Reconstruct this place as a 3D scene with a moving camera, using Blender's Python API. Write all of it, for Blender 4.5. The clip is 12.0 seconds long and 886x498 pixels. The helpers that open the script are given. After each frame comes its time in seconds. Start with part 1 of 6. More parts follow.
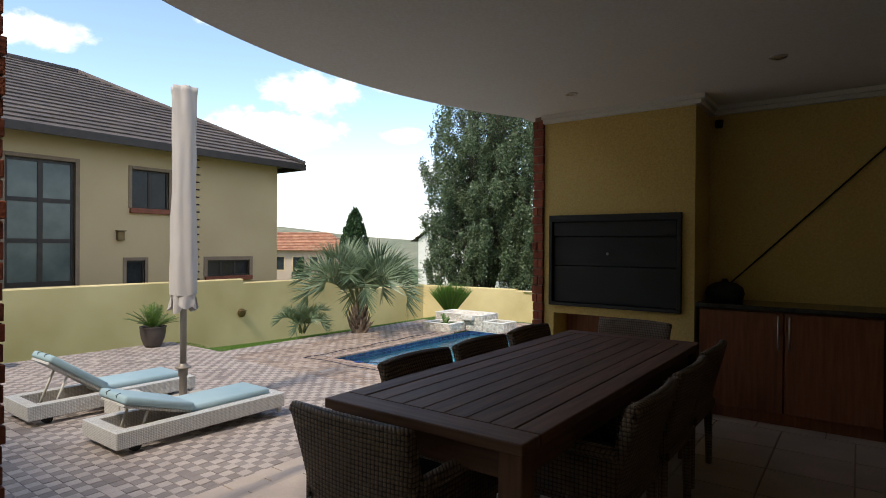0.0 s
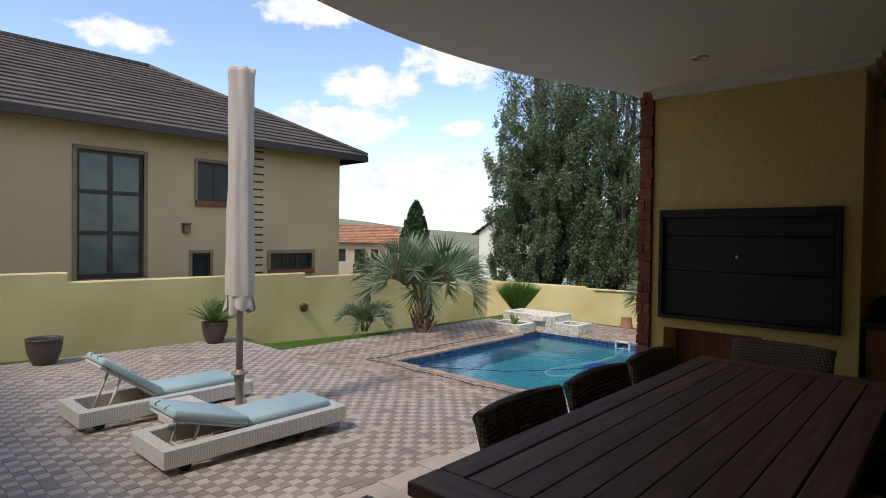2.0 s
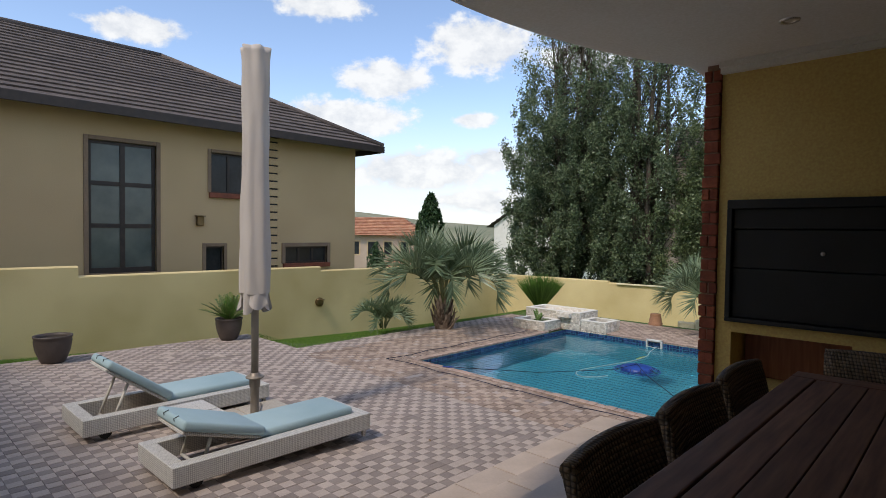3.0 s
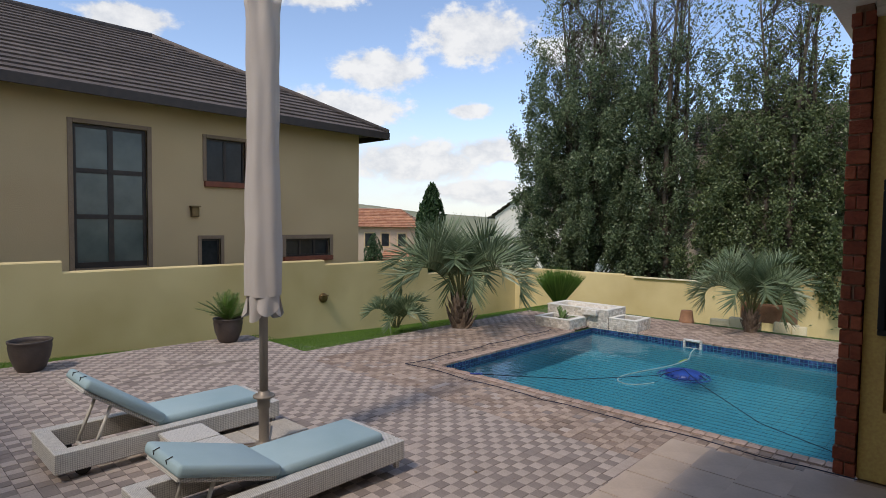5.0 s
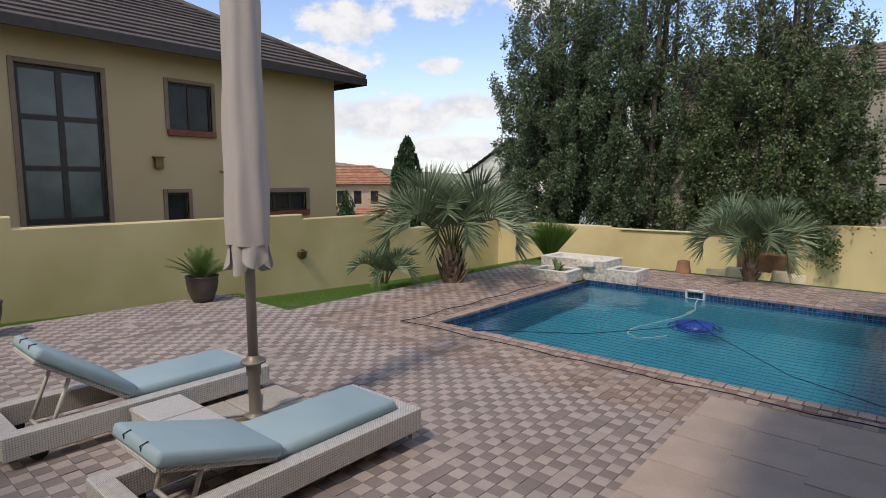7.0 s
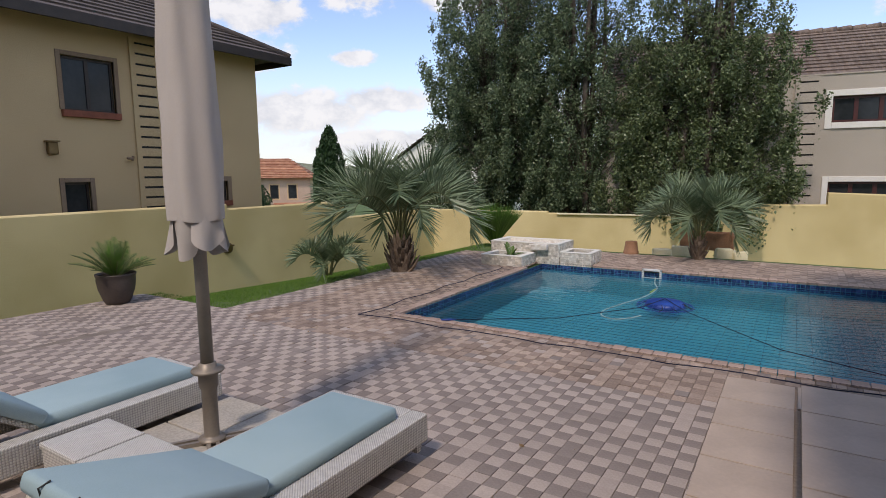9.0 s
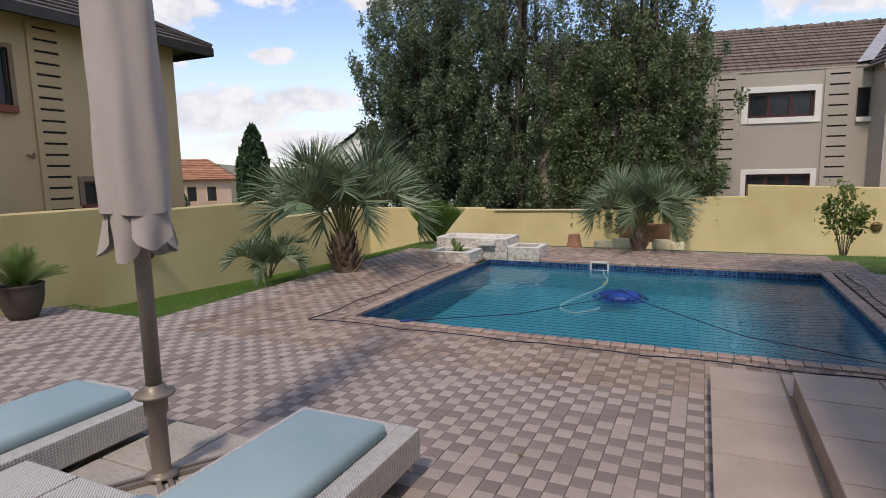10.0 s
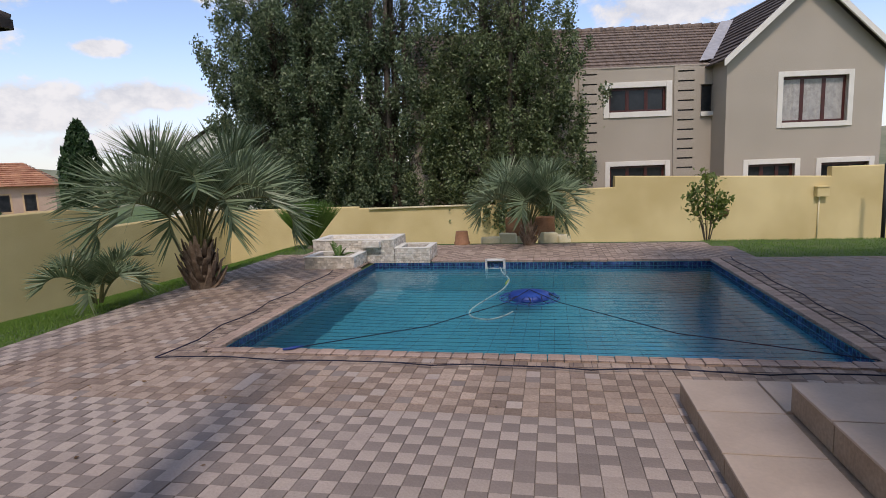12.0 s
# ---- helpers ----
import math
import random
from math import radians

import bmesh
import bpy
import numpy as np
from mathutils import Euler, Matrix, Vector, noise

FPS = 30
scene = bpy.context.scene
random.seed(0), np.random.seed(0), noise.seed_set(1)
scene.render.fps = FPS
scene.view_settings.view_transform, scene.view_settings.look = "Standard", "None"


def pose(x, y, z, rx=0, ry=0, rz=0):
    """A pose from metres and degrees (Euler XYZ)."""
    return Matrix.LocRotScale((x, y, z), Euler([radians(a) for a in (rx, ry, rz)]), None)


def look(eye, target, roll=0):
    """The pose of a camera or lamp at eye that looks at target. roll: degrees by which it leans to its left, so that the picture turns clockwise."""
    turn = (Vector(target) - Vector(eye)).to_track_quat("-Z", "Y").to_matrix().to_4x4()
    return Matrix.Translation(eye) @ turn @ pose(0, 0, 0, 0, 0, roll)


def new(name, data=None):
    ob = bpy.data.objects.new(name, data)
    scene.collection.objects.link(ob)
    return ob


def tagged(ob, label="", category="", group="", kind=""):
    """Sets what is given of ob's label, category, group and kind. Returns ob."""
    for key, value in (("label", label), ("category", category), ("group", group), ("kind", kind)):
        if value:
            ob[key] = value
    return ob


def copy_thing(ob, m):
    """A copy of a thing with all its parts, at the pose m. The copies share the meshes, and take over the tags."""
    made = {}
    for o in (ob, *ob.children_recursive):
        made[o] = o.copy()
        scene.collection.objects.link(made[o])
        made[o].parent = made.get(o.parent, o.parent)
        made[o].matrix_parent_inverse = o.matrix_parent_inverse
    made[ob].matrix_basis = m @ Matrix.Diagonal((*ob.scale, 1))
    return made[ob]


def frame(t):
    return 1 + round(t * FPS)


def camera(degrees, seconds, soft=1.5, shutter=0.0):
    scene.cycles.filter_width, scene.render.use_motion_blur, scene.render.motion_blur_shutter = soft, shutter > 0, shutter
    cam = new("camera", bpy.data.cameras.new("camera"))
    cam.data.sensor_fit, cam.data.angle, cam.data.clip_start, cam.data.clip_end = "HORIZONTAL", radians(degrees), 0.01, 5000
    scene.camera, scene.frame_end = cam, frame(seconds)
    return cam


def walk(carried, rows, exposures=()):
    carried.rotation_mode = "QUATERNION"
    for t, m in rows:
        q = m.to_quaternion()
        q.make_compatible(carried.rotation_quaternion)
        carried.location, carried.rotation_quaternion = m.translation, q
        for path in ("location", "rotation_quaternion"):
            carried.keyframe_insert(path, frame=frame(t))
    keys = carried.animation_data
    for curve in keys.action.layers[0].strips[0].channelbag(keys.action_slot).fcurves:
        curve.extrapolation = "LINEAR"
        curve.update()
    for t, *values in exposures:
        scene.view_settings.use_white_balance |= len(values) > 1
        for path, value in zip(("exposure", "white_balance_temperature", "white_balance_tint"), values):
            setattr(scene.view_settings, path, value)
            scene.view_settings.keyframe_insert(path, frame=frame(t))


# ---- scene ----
cam = camera(76.1, 12.0, soft=0.9)
PATH = [
    (0, (0.135, -0.102, 2.013), (-1.051, 1.508, 2.004), 0.4),
    (0.5, (0.018, 0.036, 2.017), (-1.211, 1.613, 2.003), 0.4),
    (1, (-0.147, 0.153, 2.018), (-1.417, 1.697, 2.002), 0.6),
    (1.5, (-0.328, 0.279, 2.049), (-1.64, 1.788, 2.025), 0.7),
    (2, (-0.513, 0.389, 2.065), (-1.859, 1.868, 2.028), 0.8),
    (2.5, (-0.73, 0.52, 2.077), (-2.099, 1.978, 2.03), 0.9),
    (3, (-0.983, 0.629, 2.071), (-2.361, 2.078, 2.007), 0.8),
    (5, (-1.934, 1.017, 2.053), (-3.298, 2.476, 1.959), 0.7),
    (5.5, (-2.132, 1.098, 2.066), (-3.483, 2.57, 1.971), 0.6),
    (6, (-2.33, 1.171, 2.029), (-3.661, 2.659, 1.904), 0.5),
    (6.5, (-2.47, 1.217, 1.974), (-3.775, 2.719, 1.772), 0.4),
    (7, (-2.638, 1.29, 1.879), (-3.919, 2.807, 1.637), 0.2),
    (7.2, (-2.718, 1.33, 1.865), (-3.99, 2.854, 1.617), 0.1),
    (8.8, (-3.343, 1.561, 1.683), (-4.424, 3.223, 1.417), -0.5),
    (9, (-3.456, 1.524, 1.666), (-4.508, 3.204, 1.401), -0.6),
    (9.5, (-3.704, 1.581, 1.631), (-4.658, 3.319, 1.364), -0.9),
    (10, (-3.911, 1.679, 1.584), (-4.739, 3.48, 1.314), -1.2),
    (10.5, (-4.119, 1.874, 1.538), (-4.79, 3.739, 1.264), -1.5),
    (11, (-4.305, 2.076, 1.515), (-4.868, 3.974, 1.237), -1.8),
    (11.5, (-4.454, 2.307, 1.495), (-4.923, 4.231, 1.214), -1.9),
    (12, (-4.561, 2.567, 1.473), (-4.94, 4.51, 1.19), -2.2),
]
walk(cam, [(t, look(eye, target, roll)) for t, eye, target, roll in PATH],
     exposures=[(0, 0.57, 7350, 9), (1.5, 0.38, 7300, 10), (3, 0.10, 7250, 12), (5, -0.03, 7300, 13), (7, 0.0, 7350, 15), (9.5, 0.0, 7300, 17), (12, -0.10, 7350, 18)])

# ---------------------------------------------------------------- light
SUN_DIR = Vector((0.092, -0.605, 0.785)).normalized()
world = bpy.data.worlds.new("sky")
scene.world = world
world.use_nodes = True
wn, wl = world.node_tree.nodes, world.node_tree.links
wn.clear()
w_out = wn.new("ShaderNodeOutputWorld")
w_bg = wn.new("ShaderNodeBackground")
w_bg.inputs["Strength"].default_value = 0.15
sky = wn.new("ShaderNodeTexSky")
sky.sky_type = "NISHITA"
sky.sun_disc = False
sky.sun_elevation = math.asin(SUN_DIR.z)
sky.sun_rotation = math.atan2(SUN_DIR.x, SUN_DIR.y)
sky.altitude, sky.air_density, sky.dust_density, sky.ozone_density = 1400, 1.0, 0.8, 1.6
w_tc = wn.new("ShaderNodeTexCoord")
w_sep = wn.new("ShaderNodeSeparateXYZ")
wl.new(w_tc.outputs["Generated"], w_sep.inputs["Vector"])


def w_math(op, a, b=None, c=None):
    """One step of the sky's arithmetic on values or sockets."""
    q = wn.new("ShaderNodeMath")
    q.operation = op
    for k, v in enumerate((a, b, c)):
        if v is None:
            continue
        if isinstance(v, (int, float)):
            q.inputs[k].default_value = v
        else:
            wl.new(v, q.inputs[k])
    return q.outputs[0]


def w_noise(scale, detail, rough, stretch):
    mp = wn.new("ShaderNodeMapping")
    mp.inputs["Scale"].default_value = (1.0, 1.0, stretch)
    nz = wn.new("ShaderNodeTexNoise")
    nz.inputs["Scale"].default_value, nz.inputs["Detail"].default_value, nz.inputs["Roughness"].default_value = scale, detail, rough
    wl.new(w_tc.outputs["Generated"], mp.inputs["Vector"])
    wl.new(mp.outputs["Vector"], nz.inputs["Vector"])
    return nz.outputs["Fac"]


az = w_math("ARCTAN2", w_sep.outputs["X"], w_sep.outputs["Y"])
el = w_math("ARCSINE", w_sep.outputs["Z"])
edge_n, broad_n = w_noise(22.0, 7, 0.6, 1.5), w_noise(5.0, 8, 0.55, 2.4)
puff = w_math("MULTIPLY_ADD", edge_n, 1.5, -0.75)
# cumulus clouds over the north-west: bearing, height, half width, half height in degrees
CLOUDS = [(-56, 21, 5.5, 1.6), (-49.5, 14.6, 5.5, 2.3), (-40, 18, 7, 3.2), (-40.5, 11, 2.6, 0.9), (-54, 10.8, 8.5, 2.2), (-46, 6, 9, 2.6),
          (-38, 7.2, 6, 1.6), (-60, 4.5, 9, 2.5), (-30, 16.5, 6, 2.0), (-36, 3.0, 12, 1.6), (11, 13.5, 9, 2.2), (-21, 6, 6, 2), (-72, 17, 5, 1.6)]
cover = None
for ca, ce, cw, ch in CLOUDS:
    u = w_math("MULTIPLY", w_math("SUBTRACT", az, radians(ca)), 1 / radians(cw))
    v = w_math("MULTIPLY", w_math("SUBTRACT", el, radians(ce)), 1 / radians(ch))
    d = w_math("SQRT", w_math("ADD", w_math("MULTIPLY", u, u), w_math("MULTIPLY", v, v)))
    one = w_math("SUBTRACT", 1.0, d)
    cover = one if cover is None else w_math("MAXIMUM", cover, one)
# elsewhere, out of view, broken clouds go on, thickened to add fill light
wide = wn.new("ShaderNodeMapRange")
wide.interpolation_type = "SMOOTHSTEP"
wide.inputs["From Min"].default_value, wide.inputs["From Max"].default_value = radians(52), radians(68)
wl.new(w_math("ABSOLUTE", w_math("ADD", az, radians(25))), wide.inputs["Value"])
rest = w_math("MULTIPLY_ADD", wide.outputs["Result"], 1.65, w_math("MULTIPLY_ADD", broad_n, 5.0, -3.95))
cover = w_math("ADD", w_math("MAXIMUM", cover, rest), puff)
w_ramp = wn.new("ShaderNodeMapRange")
w_ramp.interpolation_type = "SMOOTHSTEP"
w_ramp.inputs["From Min"].default_value, w_ramp.inputs["From Max"].default_value = 0.02, 0.42
wl.new(cover, w_ramp.inputs["Value"])
w_gain = wn.new("ShaderNodeMix")
w_gain.data_type, w_gain.blend_type = "RGBA", "MULTIPLY"
w_gain.inputs["Factor"].default_value = 1.0
w_gain.inputs["B"].default_value = (1.45, 1.5, 1.58, 1)
wl.new(sky.outputs["Color"], w_gain.inputs["A"])
# haze that whitens the sky near the horizon
w_haze = wn.new("ShaderNodeMapRange")
w_haze.interpolation_type = "SMOOTHSTEP"
w_haze.inputs["From Min"].default_value, w_haze.inputs["From Max"].default_value = 0.0, 0.24
w_haze.inputs["To Min"].default_value, w_haze.inputs["To Max"].default_value = 0.75, 0.0
wl.new(w_sep.outputs["Z"], w_haze.inputs["Value"])
w_low = wn.new("ShaderNodeMix")
w_low.data_type = "RGBA"
w_low.inputs["B"].default_value = (4.4, 4.95, 5.7, 1)
wl.new(w_haze.outputs["Result"], w_low.inputs["Factor"])
wl.new(w_gain.outputs["Result"], w_low.inputs["A"])
w_tone = wn.new("ShaderNodeValToRGB")
w_tone.color_ramp.elements[0].position, w_tone.color_ramp.elements[1].position = 0.36, 0.60
w_tone.color_ramp.elements[0].color, w_tone.color_ramp.elements[1].color = (4.35, 4.9, 5.7, 1), (5.7, 6.2, 6.8, 1)
wl.new(edge_n, w_tone.inputs["Fac"])
w_mix = wn.new("ShaderNodeMix")
w_mix.data_type = "RGBA"
wl.new(w_tone.outputs["Color"], w_mix.inputs["B"])
wl.new(w_math("MULTIPLY", w_ramp.outputs["Result"], 0.94), w_mix.inputs["Factor"])
wl.new(w_low.outputs["Result"], w_mix.inputs["A"])
wl.new(w_mix.outputs["Result"], w_bg.inputs["Color"])
wl.new(w_bg.outputs["Background"], w_out.inputs["Surface"])

sun_data = bpy.data.lights.new("sun", "SUN")
sun_data.energy, sun_data.angle, sun_data.color = 1.95, radians(6.0), (1.0, 0.95, 0.89)
sun = new("sun", sun_data)
sun.matrix_world = look(SUN_DIR * 60, (0, 0, 0))


# ---------------------------------------------------------------- materials
def nodes_of(m):
    m.use_nodes = True
    return m.node_tree.nodes, m.node_tree.links


def surf(name, a, b, rough=0.8, scale=3.0, fine=40.0, bump=0.2, metal=0.0, spread=0.0, island=False, lo=0.35, hi=0.65, depth=0.01, ribs=0.0, mottle=0.4):
    """A rough two-tone surface: broad stains from a to b, fine grain in tone and relief, and an optional change from piece to piece."""
    m = bpy.data.materials.new(name)
    n, l = nodes_of(m)
    p = n["Principled BSDF"]
    p.inputs["Metallic"].default_value = metal
    tc = n.new("ShaderNodeTexCoord")
    n1 = n.new("ShaderNodeTexNoise")
    n1.inputs["Scale"].default_value, n1.inputs["Detail"].default_value = scale, 6
    n2 = n.new("ShaderNodeTexNoise")
    n2.inputs["Scale"].default_value, n2.inputs["Detail"].default_value = fine, 4
    for q in (n1, n2):
        l.new(tc.outputs["Object"], q.inputs["Vector"])
    ramp = n.new("ShaderNodeValToRGB")
    ramp.color_ramp.elements[0].position, ramp.color_ramp.elements[1].position = lo, hi
    ramp.color_ramp.elements[0].color, ramp.color_ramp.elements[1].color = (*a, 1), (*b, 1)
    l.new(n1.outputs["Fac"], ramp.inputs["Fac"])
    grain = n.new("ShaderNodeMix")
    grain.data_type, grain.blend_type = "RGBA", "OVERLAY"
    grain.inputs["Factor"].default_value = mottle
    l.new(ramp.outputs["Color"], grain.inputs["A"])
    l.new(n2.outputs["Fac"], grain.inputs["B"])
    col = grain.outputs["Result"]
    if spread:
        hsv = n.new("ShaderNodeHueSaturation")
        mr = n.new("ShaderNodeMapRange")
        mr.inputs["To Min"].default_value, mr.inputs["To Max"].default_value = 1 - spread, 1 + spread
        if island:
            src = n.new("ShaderNodeNewGeometry").outputs["Random Per Island"]
        else:
            src = n.new("ShaderNodeObjectInfo").outputs["Random"]
        l.new(src, mr.inputs["Value"])
        l.new(mr.outputs["Result"], hsv.inputs["Value"])
        l.new(col, hsv.inputs["Color"])
        col = hsv.outputs["Color"]
    l.new(col, p.inputs["Base Color"])
    rr = n.new("ShaderNodeMapRange")
    rr.inputs["To Min"].default_value, rr.inputs["To Max"].default_value = max(0.02, rough - 0.1), min(1, rough + 0.1)
    l.new(n2.outputs["Fac"], rr.inputs["Value"])
    l.new(rr.outputs["Result"], p.inputs["Roughness"])
    if bump:
        bp = n.new("ShaderNodeBump")
        bp.inputs["Strength"].default_value, bp.inputs["Distance"].default_value = bump, depth
        height = n2.outputs["Fac"]
        if ribs:
            wv = n.new("ShaderNodeTexWave")
            wv.wave_profile = "SIN"
            wv.inputs["Scale"].default_value = math.pi / (10 * ribs)
            l.new(tc.outputs["Object"], wv.inputs["Vector"])
            ad = n.new("ShaderNodeMath")
            ad.operation = "MULTIPLY_ADD"
            ad.inputs[1].default_value = 5.0
            l.new(wv.outputs["Fac"], ad.inputs[0])
            l.new(n2.outputs["Fac"], ad.inputs[2])
            height = ad.outputs[0]
        l.new(height, bp.inputs["Height"])
        l.new(bp.outputs["Normal"], p.inputs["Normal"])
    return m


def wicker(name, a, b, scale, rough=0.6, strength=0.9):
    """Woven cane: flat strands that pass over and under each other."""
    m = bpy.data.materials.new(name)
    n, l = nodes_of(m)
    p = n["Principled BSDF"]
    p.inputs["Roughness"].default_value = rough
    tc = n.new("ShaderNodeTexCoord")
    mp = n.new("ShaderNodeMapping")
    mp.inputs["Scale"].default_value = (scale, scale, scale)
    l.new(tc.outputs["Object"], mp.inputs["Vector"])
    sep = n.new("ShaderNodeSeparateXYZ")
    l.new(mp.outputs["Vector"], sep.inputs["Vector"])
    add = n.new("ShaderNodeMath")
    add.operation = "ADD"
    l.new(sep.outputs["X"], add.inputs[0])
    l.new(sep.outputs["Y"], add.inputs[1])

    def wave(src, phase):
        mul = n.new("ShaderNodeMath")
        mul.operation, mul.inputs[1].default_value = "MULTIPLY_ADD", math.pi
        mul.inputs[2].default_value = phase
        l.new(src, mul.inputs[0])
        sn = n.new("ShaderNodeMath")
        sn.operation = "SINE"
        l.new(mul.outputs[0], sn.inputs[0])
        return sn.outputs[0]

    prod = n.new("ShaderNodeMath")
    prod.operation = "MULTIPLY"
    l.new(wave(add.outputs[0], 0.4), prod.inputs[0])
    l.new(wave(sep.outputs["Z"], 0.7), prod.inputs[1])
    ab = n.new("ShaderNodeMath")
    ab.operation = "ABSOLUTE"
    l.new(prod.outputs[0], ab.inputs[0])
    ns = n.new("ShaderNodeTexNoise")
    ns.inputs["Scale"].default_value = 30
    l.new(tc.outputs["Object"], ns.inputs["Vector"])
    mixv = n.new("ShaderNodeMath")
    mixv.operation = "MULTIPLY_ADD"
    mixv.inputs[1].default_value = 0.5
    l.new(ns.outputs["Fac"], mixv.inputs[0])
    l.new(ab.outputs[0], mixv.inputs[2])
    ramp = n.new("ShaderNodeValToRGB")
    ramp.color_ramp.elements[0].position, ramp.color_ramp.elements[1].position = 0.22, 0.75
    ramp.color_ramp.elements[0].color, ramp.color_ramp.elements[1].color = (*a, 1), (*b, 1)
    l.new(mixv.outputs[0], ramp.inputs["Fac"])
    l.new(ramp.outputs["Color"], p.inputs["Base Color"])
    bp = n.new("ShaderNodeBump")
    bp.inputs["Strength"].default_value, bp.inputs["Distance"].default_value = strength, 0.006
    l.new(ab.outputs[0], bp.inputs["Height"])
    l.new(bp.outputs["Normal"], p.inputs["Normal"])
    return m


def wood(name, a, b, axis, rough=0.5):
    """Timber with grain running along one axis."""
    m = bpy.data.materials.new(name)
    n, l = nodes_of(m)
    p = n["Principled BSDF"]
    p.inputs["Roughness"].default_value = rough
    tc = n.new("ShaderNodeTexCoord")
    mp = n.new("ShaderNodeMapping")
    s = [22.0, 22.0, 22.0]
    s[axis] = 1.6
    mp.inputs["Scale"].default_value = s
    l.new(tc.outputs["Object"], mp.inputs["Vector"])
    ns = n.new("ShaderNodeTexNoise")
    ns.inputs["Scale"].default_value, ns.inputs["Detail"].default_value = 2.0, 8
    l.new(mp.outputs["Vector"], ns.inputs["Vector"])
    ramp = n.new("ShaderNodeValToRGB")
    ramp.color_ramp.elements[0].position, ramp.color_ramp.elements[1].position = 0.3, 0.7
    ramp.color_ramp.elements[0].color, ramp.color_ramp.elements[1].color = (*a, 1), (*b, 1)
    l.new(ns.outputs["Fac"], ramp.inputs["Fac"])
    hsv = n.new("ShaderNodeHueSaturation")
    mr = n.new("ShaderNodeMapRange")
    mr.inputs["To Min"].default_value, mr.inputs["To Max"].default_value = 0.8, 1.2
    l.new(n.new("ShaderNodeObjectInfo").outputs["Random"], mr.inputs["Value"])
    l.new(mr.outputs["Result"], hsv.inputs["Value"])
    l.new(ramp.outputs["Color"], hsv.inputs["Color"])
    l.new(hsv.outputs["Color"], p.inputs["Base Color"])
    bp = n.new("ShaderNodeBump")
    bp.inputs["Strength"].default_value, bp.inputs["Distance"].default_value = 0.25, 0.003
    l.new(ns.outputs["Fac"], bp.inputs["Height"])
    l.new(bp.outputs["Normal"], p.inputs["Normal"])
    return m


def leafy(name, a, b, rough=0.5, through_light=0.25):
    """Leaves, with a change of tone from leaf to leaf and some light passing through."""
    m = bpy.data.materials.new(name)
    n, l = nodes_of(m)
    p = n["Principled BSDF"]
    p.inputs["Roughness"].default_value = rough
    ramp = n.new("ShaderNodeValToRGB")
    ramp.color_ramp.elements[0].color, ramp.color_ramp.elements[1].color = (*a, 1), (*b, 1)
    l.new(n.new("ShaderNodeNewGeometry").outputs["Random Per Island"], ramp.inputs["Fac"])
    l.new(ramp.outputs["Color"], p.inputs["Base Color"])
    tr = n.new("ShaderNodeBsdfTranslucent")
    l.new(ramp.outputs["Color"], tr.inputs["Color"])
    mx = n.new("ShaderNodeMixShader")
    mx.inputs[0].default_value = through_light
    l.new(p.outputs["BSDF"], mx.inputs[1])
    l.new(tr.outputs["BSDF"], mx.inputs[2])
    l.new(mx.outputs["Shader"], n["Material Output"].inputs["Surface"])
    return m


M_YELLOW = surf("yellow_paint", (0.58, 0.455, 0.22), (0.74, 0.605, 0.325), 0.85, 0.55, 60, 0.25)
M_YELLOW_IN = surf("ochre_paint", (0.66, 0.47, 0.16), (0.72, 0.53, 0.20), 0.85, 0.9, 60, 0.2)
M_CREAM = surf("cream_coping", (0.72, 0.64, 0.42), (0.78, 0.70, 0.50), 0.8, 2, 60, 0.2)
M_TAN = surf("tan_plaster", (0.55, 0.41, 0.245), (0.61, 0.465, 0.28), 0.9, 0.6, 50, 0.3)
M_TAUPE = surf("taupe_trim", (0.24, 0.17, 0.12), (0.29, 0.21, 0.15), 0.85, 2, 50, 0.2)
M_GREY = surf("grey_plaster", (0.41, 0.365, 0.305), (0.46, 0.41, 0.345), 0.9, 0.6, 50, 0.3)
M_WHITE = surf("white_trim", (0.74, 0.72, 0.66), (0.80, 0.78, 0.72), 0.7, 3, 60, 0.15)
M_CEIL = surf("ceiling_paint", (0.74, 0.72, 0.66), (0.78, 0.76, 0.70), 0.9, 1, 60, 0.1)
M_ROOF = surf("roof_tile", (0.085, 0.068, 0.062), (0.125, 0.10, 0.09), 0.85, 2.5, 40, 0.5, spread=0.12)
M_ROOF_R = surf("brown_roof_tile", (0.19, 0.145, 0.12), (0.25, 0.19, 0.155), 0.85, 2.5, 40, 0.8, spread=0.12, ribs=0.3, depth=0.02)
M_TERRA = surf("terracotta_tile", (0.36, 0.15, 0.085), (0.52, 0.27, 0.16), 0.85, 1.2, 20, 0.5, spread=0.2)
M_BROWNWOOD = surf("brown_window_frame", (0.024, 0.017, 0.015), (0.038, 0.026, 0.022), 0.45, 6, 60, 0.1)
M_RED_SILL = surf("red_tile_sill", (0.20, 0.055, 0.03), (0.27, 0.08, 0.045), 0.6, 8, 60, 0.2)
M_MAROON = surf("maroon_frame", (0.055, 0.012, 0.010), (0.08, 0.018, 0.014), 0.4, 8, 60, 0.1)
M_FROST = surf("frosted_glass", (0.075, 0.10, 0.098), (0.125, 0.155, 0.15), 0.14, 1.1, 3, 0.0, mottle=0.05)
M_DARKGLASS = surf("dark_glass", (0.02, 0.024, 0.028), (0.035, 0.04, 0.045), 0.08, 1.5, 10, 0.02)
M_DARKGLASS.node_tree.nodes["Principled BSDF"].inputs["Specular IOR Level"].default_value = 0.25
M_CURTAIN = surf("grey_curtain", (0.34, 0.33, 0.32), (0.46, 0.45, 0.43), 0.9, 6, 40, 0.2)
